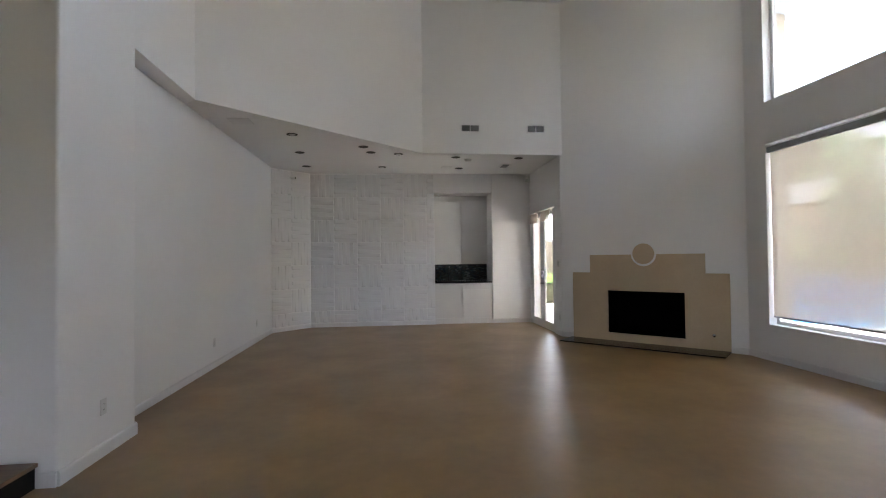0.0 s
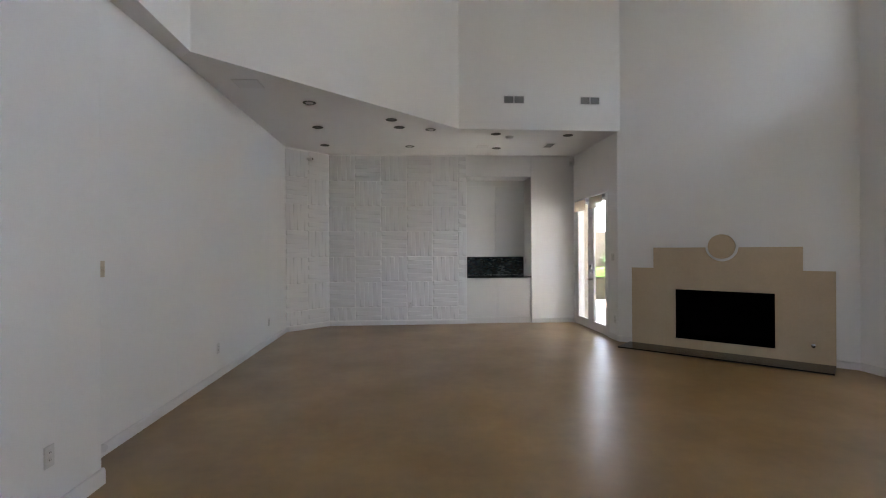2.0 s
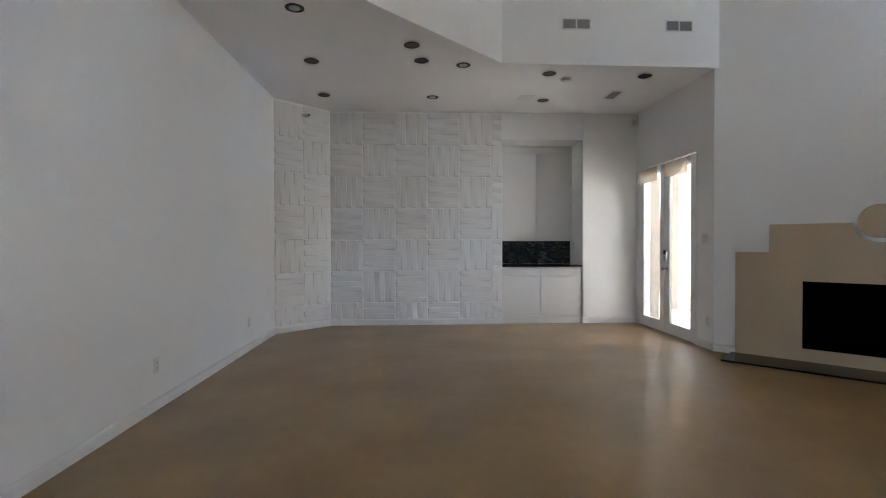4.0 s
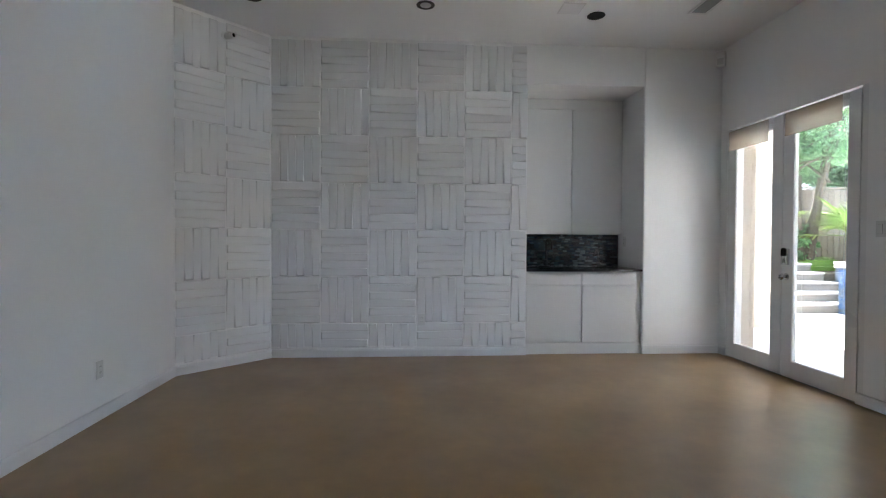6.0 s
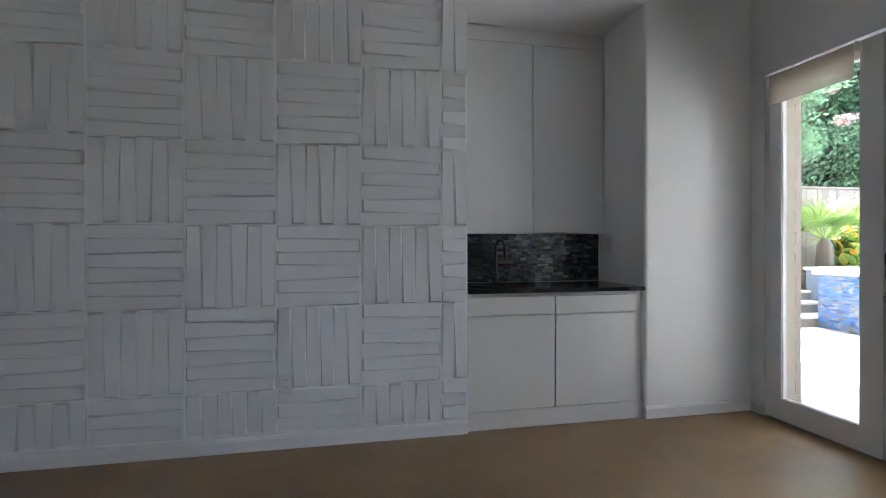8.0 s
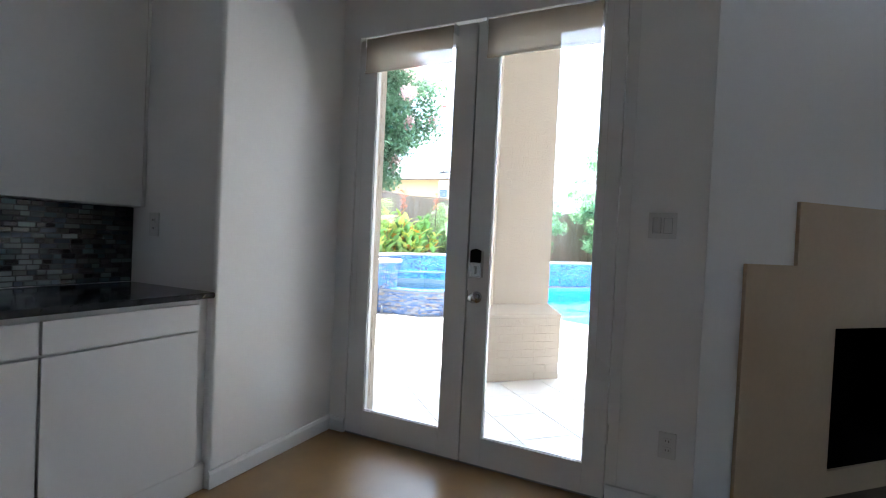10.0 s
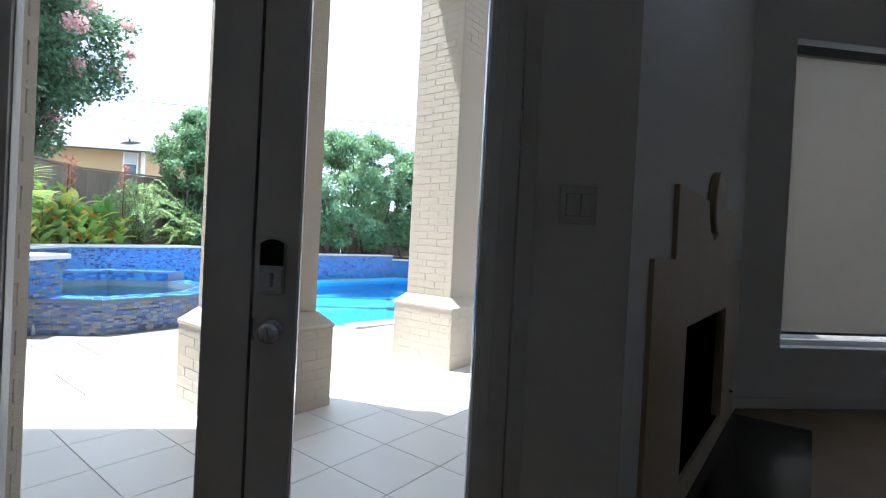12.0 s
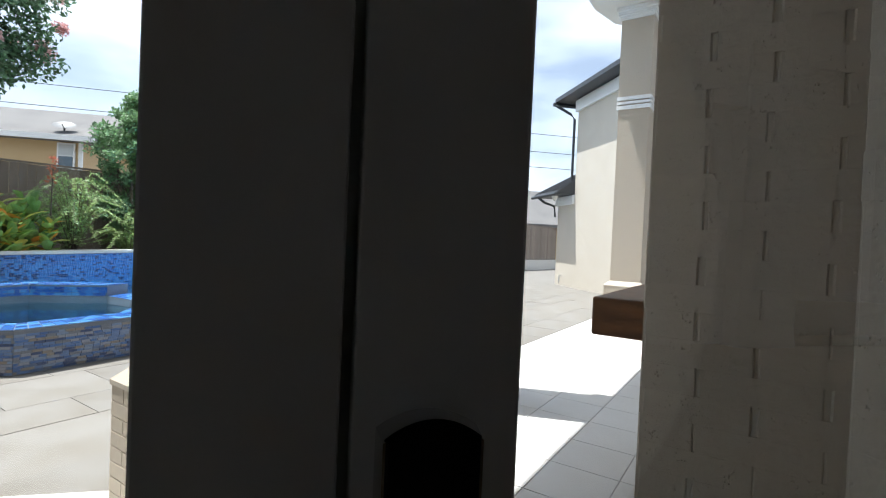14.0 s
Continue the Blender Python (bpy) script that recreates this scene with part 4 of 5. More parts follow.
def mosaic(a, b, z0, z1, w=0.10, h=0.042, out=0.006, bm=None):
    """Many small tiles on an upright face from a to b; their fronts look to the right of the way from a to b."""
    bm = bm or bmesh.new()
    d = (Vector(b) - Vector(a))
    L = d.length
    d.normalize()
    n = Vector((d.y, -d.x))
    z = z0
    while z + h <= z1 + 0.004:
        s = -random.random() * w
        while s < L:
            ww = w * random.choice((0.6, 0.8, 1.0))
            s0, s1 = max(0, s), min(L, s + ww - 0.005)
            if s1 - s0 > 0.015:
                p = [a[0] + d.x * s0, a[1] + d.y * s0], [a[0] + d.x * s1, a[1] + d.y * s1]
                vs = []
                for o in (0.0, out):
                    for q, zz in ((p[0], z), (p[1], z), (p[1], z + h - 0.004), (p[0], z + h - 0.004)):
                        vs.append(bm.verts.new((q[0] + n.x * o, q[1] + n.y * o, zz)))
                for f in ((4, 5, 6, 7), (0, 1, 5, 4), (1, 2, 6, 5), (2, 3, 7, 6), (3, 0, 4, 7)):
                    bm.faces.new([vs[i] for i in f])
            s += ww
        z += h
    return bm


random.seed(11)
spa = thing("spa", (9.55, 12.95, PZ), "raised octagonal spa faced with blue mosaic tiles", "spa", kind="structure")
OCT = [(9.55 + 1.53 * math.cos(radians(206.5 + 45 * i)), 12.95 + 1.53 * math.sin(radians(206.5 + 45 * i))) for i in range(8)]
INN = [(9.55 + (x - 9.55) * 0.76, 12.95 + (y - 12.95) * 0.76) for x, y in OCT]
SZ = 0.31
body = bmesh.new()
for i in range(8):
    j = (i + 1) % 8
    prism([OCT[i], OCT[j], INN[j], INN[i]], PZ - 0.05, SZ - 0.012, body)
part("spa_wall", body, BEDGROUT, spa)
part("spa_floor", prism(INN, PZ - 0.05, PZ), surf("teal plaster", (0.17, 0.36, 0.46), (0.13, 0.30, 0.41), 0.6), spa)
w2 = part("water", prism([(9.55 + (x - 9.55) * 0.98, 12.95 + (y - 12.95) * 0.98) for x, y in INN], SZ - 0.10, SZ - 0.09), WATER, spa, "clear spa water")
w2.visible_shadow = False
for i in range(8):
    j = (i + 1) % 8
    lift = 0.14 if i in (3, 4) else 0.0
    part("rim", prism([OCT[i], OCT[j], INN[j], INN[i]], SZ - 0.010, SZ + 0.004 + lift), BEDGROUT, spa)
    rim = bmesh.new()
    def at_rim(u, v):
        ax, ay = OCT[i][0] + (OCT[j][0] - OCT[i][0]) * u, OCT[i][1] + (OCT[j][1] - OCT[i][1]) * u
        bx, by = INN[i][0] + (INN[j][0] - INN[i][0]) * u, INN[i][1] + (INN[j][1] - INN[i][1]) * u
        return (ax + (bx - ax) * v, ay + (by - ay) * v)
    for u in range(11):
        for v in range(4):
            u0, u1, v0, v1 = (u + 0.04) / 11, (u + 0.96) / 11, (v + 0.06) / 4, (v + 0.94) / 4
            prism([at_rim(u0, v0), at_rim(u1, v0), at_rim(u1, v1), at_rim(u0, v1)], SZ + 0.004 + lift, SZ + 0.010 + lift, rim)
    if lift:
        mosaic(INN[j], INN[i], SZ + 0.006, SZ + lift, 0.09, 0.04, 0.006, rim)
    tagged(part("rim_tiles", rim, RIMTILE, spa, "glossy blue rim tiles"), kind="stuff")
skin = bmesh.new()
for i in (6, 7, 0, 1, 2):
    mosaic(OCT[i], OCT[(i + 1) % 8], PZ + 0.008, SZ - 0.014, 0.10, 0.0255, 0.006, skin)
tagged(part("mosaic", skin, SPATILE, spa, "thin stacked tiles in blues, greys and tan"), kind="stuff")

WALLPTS = [((8.76, 14.15), 0.82), ((11.4, 14.55), 0.82), ((14.2, 13.35), 0.82), ((15.4, 12.45), 0.66), ((17.3, 10.95), 0.66), ((19.4, 8.7), 0.66), ((19.35, 7.4), 0.52)]
for k in range(len(WALLPTS) - 1):
    (a, _), (b, z) = WALLPTS[k], WALLPTS[k + 1]
    w = thing("pool_wall", (a[0], a[1], PZ), "raised blue mosaic pool wall with pale coping", "garden wall", "raised pool walls", "structure")
    part("core", slab(a, b, 0.28, PZ - 0.6, z - 0.05), BEDGROUT, w)
    tagged(part("mosaic", mosaic(a, b, PZ - 0.5, z - 0.055, w=0.115 if k == 0 else 0.075, h=0.029 if k == 0 else 0.030), BLUETILE if k == 0 else AZURE, w), kind="stuff")
    av, bv = Vector(a), Vector(b)
    d = (bv - av).normalized()
    n = Vector((d.y, -d.x))
    part("coping", prism([av + n * 0.05, bv + n * 0.05, bv - n * 0.33, av - n * 0.33], z - 0.048, z), COPING, w, "pale stone coping")

spa_pier = thing("spa_pier", (8.3, 13.4, PZ), "blue mosaic garden pier with a pale stone cap", "garden pier", kind="structure")
part("core", block(8.08, 8.72, 13.02, 13.66, PZ - 0.02, 0.74), BEDGROUT, spa_pier)
pm = bmesh.new()
for a, b in (((8.08, 13.66), (8.08, 13.02)), ((8.08, 13.02), (8.72, 13.02)), ((8.72, 13.02), (8.72, 13.66))):
    mosaic(a, b, PZ, 0.735, 0.115, 0.0285, 0.006, pm)
tagged(part("mosaic", pm, BLUETILE, spa_pier), kind="stuff")
part("cap", block(8.02, 8.78, 12.96, 13.72, 0.742, 0.80, 0.01), COPING, spa_pier, "pale stone cap")

FROTH = thin_leaf(surf("frothy water", (0.82, 0.86, 0.88), (0.70, 0.78, 0.82), 0.3, big=14, fine=60, bump=0.6, depth=0.01))
spill = thing("spilling_water", (8.22, 12.96, PZ), "thin white fall of water from a spout in the blue pier", "water")
sheet = bmesh.new()
rows_w = []
for k in range(9):
    u = k / 8
    w, y = 0.03 + 0.11 * u ** 1.6, 13.01 - 0.09 * math.sqrt(u)
    rows_w.append([sheet.verts.new((8.22 + w * c, y - 0.02 * math.cos(c * 2) * u + 0.006 * math.sin(9 * c + 5 * u), 0.33 - 0.415 * u)) for c in (-1, -0.6, -0.2, 0.2, 0.6, 1)])
for a, b in zip(rows_w, rows_w[1:]):
    for k in range(5):
        sheet.faces.new((a[k], a[k + 1], b[k + 1], b[k]))
bmesh.ops.solidify(sheet, geom=sheet.faces[:], thickness=0.012)
part("fall", sheet, FROTH, spill, "frothy white water", True)
part("spout", block(8.17, 8.27, 12.985, 13.012, 0.325, 0.355, 0.003), GREYMETAL, spill, "small metal spout")

steps = thing("garden_steps", (7.6, 13.9, PZ), "pale stone garden steps beside the spa", "steps", kind="structure")
for i in range(5):
    y = 13.70 + 0.33 * i
    part("riser", block(6.6, 8.72, y, 15.6, PZ + 0.17 * i - (0.02 if i == 0 else 0.002), PZ + 0.17 * i + 0.125), STONE, steps, "grey stone riser")
    part("tread", block(6.57, 8.72, y - 0.03, 15.6, PZ + 0.17 * i + 0.127, PZ + 0.17 * (i + 1) - 0.003, 0.008), COPING, steps, "pale stone tread")

# planting bed and fences
FENCES = [((4.2, 16.3), (9.4, 16.17), 0.13), ((9.4, 16.17), (14.3, 16.05), 0.6), ((14.3, 16.05), (15.7, 14.3), 0.6), ((15.7, 14.3), (20.6, 10.6), 0.45), ((20.6, 10.6), (25.5, 2.45), 0.45), ((25.5, 2.45), (29.85, -2.95), 0.45)]
bed = solid("planting_bed", prism([(4.2, 15.62), (8.76, 15.62), (8.85, 14.46), (11.4, 14.86), (14.25, 13.68), (15.5, 12.75), (17.4, 11.25), (19.6, 8.9), (19.6, 7.5), (24.0, 5.2), (20.7, 10.7), (15.8, 14.4), (14.4, 16.15), (4.2, 16.4)], PZ - 0.1, 0.56), MULCH, "raised planting bed with dark soil", "planting bed")
lawn = solid("lawn", prism([(4.2, 15.62), (9.9, 15.62), (9.9, 16.08), (4.2, 16.2)], 0.5, 0.80), LAWN, "narrow strip of bright green lawn above the steps", "lawn")
random.seed(5)
board_f = to_mesh("board", block(-0.068, 0.068, -0.010, 0.010, 0.0, 1.85, 0.0), FENCE)
nboard = 0
for a, b, z in FENCES:
    f = thing("fence", (a[0], a[1], z), "weathered brown board garden fence", "fence", "garden fences", "structure")
    av, bv = Vector(a), Vector(b)
    d = (bv - av).normalized()
    ang = math.degrees(math.atan2(d.y, d.x))
    L = (bv - av).length
    s = 0.07
    far = bmesh.new()
    while s < L:
        m = Matrix.Translation((a[0] + d.x * s, a[1] + d.y * s, z + random.uniform(-0.01, 0.01))) @ pose(0, 0, 0, 0, 0, ang + random.uniform(-1, 1))
        if nboard < 290:
            piece("board", board_f, f, m)
            nboard += 1
        else:
            far.from_mesh(board_f)
            far.verts.ensure_lookup_table()
            bmesh.ops.transform(far, matrix=m, verts=far.verts[-8:])
        s += 0.142
    if far.verts:
        tagged(part("boards", far, FENCE, f), kind="stuff")
    else:
        far.free()
    if a[0] > 20:
        part("curb", slab((a[0] + d.y * 0.2, a[1] - d.x * 0.2), (b[0] + d.y * 0.2, b[1] - d.x * 0.2), 0.42, PZ - 0.02, z + 0.005), COPING, f, "pale stone curb")
    for h in (0.35, 1.55):
        part("rail", slab((a[0] - d.y * 0.012, a[1] + d.x * 0.012), (b[0] - d.y * 0.012, b[1] + d.x * 0.012), 0.05, z + h, z + h + 0.09), FENCE, f)
    part("cap_rail", slab((a[0] + d.y * 0.03, a[1] - d.x * 0.03), (b[0] + d.y * 0.03, b[1] - d.x * 0.03), 0.10, z + 1.865, z + 1.90), FENCE, f)

# ---- house outside ----
out_n = bmesh.new()
rect(out_n, 3.77, 3.925, 10.262, 16.2, PZ - 0.3, 6.2)
rect(out_n, 3.77, 3.925, OY0 - 0.005, 10.262, 2.42, 6.2)
ext_wall = solid("wall_outside", out_n, MORTAR, "painted brick outside wall round the doorway", "wall")
NOTCH = [tuple((FM @ Vector((u, v, 0))).xy) for u, v in ((-0.68, -0.19), (-0.68, -0.56), (0.68, -0.56), (0.68, -0.19))]
chimney = solid("chimney_wall", prism([(3.762, 8.708), (3.762, 8.44), *NOTCH, (5.85, 6.36), (6.45, 6.55), (5.95, 7.2), (4.49, 8.645), (4.06, 8.215), (3.865, 8.42), (3.865, 8.715)], PZ - 0.3, 6.09), MORTAR, "painted brick chimney breast outside", "wall")


def brick_mesh(w, h, t, flush=False):
    """A brick's face; flush: its beds are painted over, so only the ends are eased."""
    name = "brick"
    bm = block(-w / 2, w / 2, -t, 0, -h / 2, h / 2)
    bmesh.ops.bevel(bm, geom=[e for e in bm.edges if max(v.co.y for v in e.verts) < -t + 1e-5 and not (flush and abs(e.verts[0].co.x - e.verts[1].co.x) > 0.01)], offset=min(0.005, t * 0.8), segments=1, affect="EDGES")
    return to_mesh(name, bm, BRICK)


def brick_face(parent, a, b, z0, z1, length, course, t=0.0035, head=0.006, bed=0.0035, joined=None):
    """Courses of bricks in running bond on the face from a to b (outside to the right of a-b)."""
    av, bv = Vector(a), Vector(b)
    L = (bv - av).length
    ang = math.degrees(math.atan2(bv.y - av.y, bv.x - av.x))
    n = int((z1 - z0) / course)
    for r in range(n):
        s = -length / 2 if r % 2 else 0.0
        while s < L - 0.02:
            s0, s1 = max(0.0, s), min(L, s + length)
            w = round(s1 - s0 - head - (random.choice((-head, -head, 0.002 - head, -0.006, -0.003, 0.0)) if bed < 0.002 else 0.0), 3)
            if w > 0.03:
                key = (w, course, t, bed < 0.002)
                if key not in BRICKS:
                    BRICKS[key] = brick_mesh(w, course - bed, t, bed < 0.002)
                m = Matrix.Translation((a[0], a[1], z0 + (r + 0.5) * course)) @ pose((0), 0, 0, 0, 0, ang) @ pose((s0 + s1) / 2 + random.uniform(-0.002, 0.002), 0 if bed < 0.002 else random.uniform(-0.0008, 0.0008), 0, 0, 0 if bed < 0.002 else random.uniform(-0.35, 0.35), 0)
                if joined is None:
                    piece("brick", BRICKS[key], parent, m)
                else:
                    n0 = len(joined.verts)
                    joined.from_mesh(BRICKS[key])
                    joined.verts.ensure_lookup_table()
                    bmesh.ops.transform(joined, matrix=m, verts=joined.verts[n0:])
            s += length


BRICKS = {}


def column(x, y, name="porch_column"):
    """A square brick porch column, turned by 45 degrees, on a wider base with a sloped cap."""
    c = thing(name, (x, y, PZ), "painted beige brick porch column on a wider base", "column", "porch columns", "structure")
    def sq(h):
        return [(x - h, y), (x, y - h), (x + h, y), (x, y + h)]
    hb, hs = 0.545, 0.415
    base = part("base_core", prism(sq(hb), PZ - 0.02, 0.50), MORTAR, c)
    shaft = part("shaft_core", prism(sq(hs), 0.50, 6.08), MORTAR, c)
    cap = bmesh.new()
    lo = [cap.verts.new((px, py, 0.50)) for px, py in sq(hb + 0.012)]
    mid = [cap.verts.new((px, py, 0.525)) for px, py in sq(hb + 0.012)]
    hi = [cap.verts.new((px, py, 0.615)) for px, py in sq(hs + 0.008)]
    cap.faces.new(lo[::-1])
    cap.faces.new(hi)
    for p, q in ((lo, mid), (mid, hi)):
        for i in range(4):
            cap.faces.new((p[i], p[(i + 1) % 4], q[(i + 1) % 4], q[i]))
    part("sloped_cap", cap, STUCCO, c, "sloped cap of the base")
    for z, h in ((4.06, 0.07), (4.16, 0.05), (4.24, 0.07)):
        part("band", prism(sq(hs + 0.045), z, z + h), TRIM, c, "white moulded band")
    part("upper_shaft", prism(sq(hs + 0.012), 4.312, 5.85), STUCCO, c, "smooth plaster upper shaft")
    for z, e in ((5.85, 0.05), (5.93, 0.09), (6.01, 0.13)):
        part("capital", prism(sq(hs + e), z, z + 0.08), TRIM, c, "white stepped capital")
    S, B = sq(hs), sq(hb)
    upper_bricks = bmesh.new()
    for i in range(4):
        j = (i + 1) % 4
        if i == 2:
            continue
        brick_face(shaft, S[i], S[j], 0.62, 3.17, 0.25, 0.0728, 0.0012 if i == 0 else 0.003, 0.006, 0.0035)
        brick_face(c, S[i], S[j], 3.17, 4.05, 0.25, 0.0728, joined=upper_bricks)
        brick_face(base, B[i], B[j], PZ, 0.50, 0.25, 0.0735, 0.003, 0.006, 0.0035)
    tagged(part("upper_bricks", upper_bricks, BRICK, c), kind="stuff")
    return c


random.seed(21)
col1 = column(5.885, 10.005)
copy_thing(col1, Matrix.Translation((7.43, 8.41, PZ)))
copy_thing(col1, Matrix.Translation((12.15, 3.70, PZ)))

side_pier = thing("porch_pier", (5.62, 12.58, PZ), "square painted brick porch pier", "column", "", "structure")
part("pier_core", block(5.34, 5.90, 12.30, 12.86, PZ - 0.02, 6.08), MORTAR, side_pier)
brick_face(side_pier, (5.34, 12.30), (5.90, 12.30), PZ, 3.0, 0.28, 0.1055)
brick_face(side_pier, (5.34, 12.86), (5.34, 12.30), PZ, 3.0, 0.28, 0.1055)

# porch roof
ROOFPLAN = [(3.8, 8.6), (5.9, 6.4), (9.3, 4.4), (12.8, 2.0), (12.8, 3.9), (12.36, 4.62), (6.26, 10.72), (6.26, 16.5), (3.8, 16.5)]
porch_roof = thing("porch_roof", (5, 10, 6.10), "flat porch roof with a pale ceiling and dark edge", "roof", kind="structure")
part("porch_ceiling", prism(ROOFPLAN, 6.10, 6.18), PORCH, porch_roof)
part("roof_edge", prism(ROOFPLAN, 6.185, 6.4), ROOF, porch_roof, "dark roof edge")
solid("eave", block(VX + 0.2, 6.6, -5, 7.9, 4.98, 5.15), surf("eave paint", (0.42, 0.44, 0.48)), "painted eave above the windows", "eave")

mantel = thing("mantel_beam", (5.3, 8.2, 0.95), "reddish stained timber mantel beam on the outside chimney", "mantel shelf")
part("beam", moved(block(0, 1.6, 0, 0.235, 0.945, 1.085, 0.008), Matrix(((R2, R2, 0, 4.735), (-R2, R2, 0, 8.408), (0, 0, 1, 0), (0, 0, 0, 1)))), RAWBEAM, mantel)

# far wing of the house
WINGWALL = surf("pale brick wall far off", (0.58, 0.53, 0.46), (0.53, 0.48, 0.41), 0.8, big=2, fine=14, bump=0.5)
wing = thing("house_wing", (15, 1, PZ), "pale two-storey wing with dark metal roof", "house", kind="structure")
part("tall_wall", block(11.5, 18.1, -6, 1.95, PZ - 0.3, 6.15), WINGWALL, wing)
part("low_wall", block(18.1, 19.3, -6, 1.95, PZ - 0.3, 3.0), WINGWALL, wing)
part("fascia", block(11.4, 18.18, -6, 2.03, 5.75, 6.12, 0.01), TRIM, wing, "white fascia")
part("fascia", block(18.1, 19.38, -6, 2.03, 2.68, 2.98, 0.01), TRIM, wing, "white fascia")
rf = bmesh.new()
v = [rf.verts.new(p) for p in ((10.8, 2.5, 6.15), (18.75, 2.5, 6.15), (18.75, -6, 6.15), (10.8, -6, 6.15), (12.5, -1.5, 8.4), (17.0, -1.5, 8.4), (10.8, 2.5, 6.28), (18.75, 2.5, 6.28), (18.75, -6, 6.28), (10.8, -6, 6.28))]
for f in ((0, 1, 7, 6), (1, 2, 8, 7), (2, 3, 9, 8), (3, 0, 6, 9), (6, 7, 5, 4), (7, 8, 5), (8, 9, 4, 5), (9, 6, 4), (3, 2, 1, 0)):
    rf.faces.new([v[i] for i in f])
part("roof", rf, ROOF, wing, "dark metal roof")
lr = bmesh.new()
v = [lr.verts.new(p) for p in ((18.1, 2.55, 3.0), (20.1, 2.55, 3.0), (20.1, -6, 3.0), (18.1, -6, 3.0), (18.1, 2.55, 3.09), (20.1, 2.55, 3.09), (18.1, 0.2, 4.4), (19.5, 0.2, 4.4), (18.1, -6, 4.4), (19.5, -6, 4.4))]
for f in ((0, 1, 5, 4), (4, 5, 7, 6), (6, 7, 9, 8), (3, 2, 1, 0), (1, 2, 9, 7, 5), (0, 4, 6, 8, 3), (2, 3, 8, 9)):
    lr.faces.new([v[i] for i in f])
part("low_roof", lr, ROOF, wing, "dark standing-seam roof")
for i in range(6):
    x = 18.15 + i * 0.36
    part("seam", tube([(x, 2.56, 3.11), (x - 0.1 * i * 0.6, 0.2, 4.42)], 0.022, 6), ROOF, wing)
part("gutter", tube([(18.78, 2.55, 6.1), (18.78, -6, 6.1)], 0.07, 8), ROOF, wing, "dark gutter")
part("downpipe", tube([(18.7, 2.5, 6.05), (18.35, 2.1, 5.7), (18.2, 2.03, 5.5), (18.2, 2.03, 3.45)], 0.045, 8), ROOF, wing, "dark downpipe")
part("gutter", tube([(18.1, 2.60, 3.0), (20.15, 2.60, 3.0)], 0.06, 8), ROOF, wing, "dark gutter")
part("downpipe", tube([(19.55, 2.6, 2.96), (19.5, 2.4, 2.80), (19.35, 2.08, 2.68), (19.35, 2.03, 2.3)], 0.045, 8), ROOF, wing, "dark downpipe elbow")
part("flood_lamp", turn_profile([(0.03, 0.0), (0.05, 0.02), (0.11, 0.14), (0.12, 0.16), (0.02, 0.15)], 14, at=(18.45, 2.5, 2.78)), PLASTIC, wing, "white flood lamp", True)
part("tap_pipe", tube([(18.75, 1.98, 0.25), (18.75, 2.06, 0.25), (18.75, 2.06, 0.0)], 0.02, 6), GREYMETAL, wing, "small wall pipe")

# ---- neighbours ----
def gable_house(x0, x1, y0, y1, ze, zr, name, label, wallm):
    h = thing(name, ((x0 + x1) / 2, (y0 + y1) / 2, PZ), label, "house", "neighbouring houses", "structure")
    part("wall", block(x0, x1, y0, y1, PZ - 1.4, ze), wallm, h)
    xm = (x0 + x1) / 2
    o = 0.45
    bm = bmesh.new()
    for ya, yb in ((y0 - o, y1 + o),):
        p = [(x0 - o, ze - 0.1), (xm, zr), (x1 + o, ze - 0.1), (x1 + o, ze - 0.28), (x0 - o, ze - 0.28)]
        a = [bm.verts.new((x, ya, z)) for x, z in p]
        b = [bm.verts.new((x, yb, z)) for x, z in p]
        bm.faces.new(a)
        bm.faces.new(b[::-1])
        for i in range(5):
            bm.faces.new((a[i], b[i], b[(i + 1) % 5], a[(i + 1) % 5]))
    part("roof", bm, SHINGLE, h, "grey shingle roof")
    return h


nh = gable_house(22.8, 30, 18.6, 30, 4.45, 5.95, "neighbour_house", "tan neighbouring house with a grey shingle roof", TAN)
win = part("window", block(22.74, 22.81, 18.80, 19.36, 3.20, 4.13), TRIM, nh, "white-framed window")
part("pane", block(22.72, 22.745, 18.86, 19.30, 3.26, 3.66), DARKPANE, win)
part("pane", block(22.72, 22.745, 18.86, 19.30, 3.70, 4.07), surf("pale window blind", (0.55, 0.58, 0.60), None, 0.4), win, "pale blind behind glass")
part("corner_board", block(22.755, 22.825, 18.575, 18.70, 2.0, 4.2), TRIM, nh, "white corner board")
part("fascia", block(22.29, 22.345, 18.15, 30.4, 4.16, 4.345), TRIM, nh, "pale eave board")
part("rake_board", prism([(22.36, 18.06), (22.46, 18.06), (22.46, 18.149), (22.36, 18.149)], 4.15, 4.36), TRIM, nh)
DISHGREY = surf("weathered grey dish", (0.13, 0.135, 0.14), None, 0.5)
dish = thing("satellite_dish", (22.9, 19.25, 4.45), "grey satellite dish on a roof edge", "satellite dish")
part("mast", tube([(22.95, 19.25, 4.40), (22.95, 19.25, 4.62), (22.86, 19.2, 4.68)], 0.03, 8), GREYMETAL, dish)
part("reflector", moved(turn_profile([(0.02, 0.0), (0.2, 0.02), (0.34, 0.07), (0.35, 0.075), (0.2, 0.035), (0.02, 0.015)], 24), pose(22.8, 19.18, 4.70, 0, -28, 12)), DISHGREY, dish, "", True)
part("feed_arm", tube([(22.8, 19.18, 4.62), (22.42, 19.06, 4.72)], 0.015, 6), GREYMETAL, dish)
gable_house(30, 38, -14, 2.4, 2.6, 4.9, "neighbour_house", "low neighbouring house with a grey shingle roof", TAN)
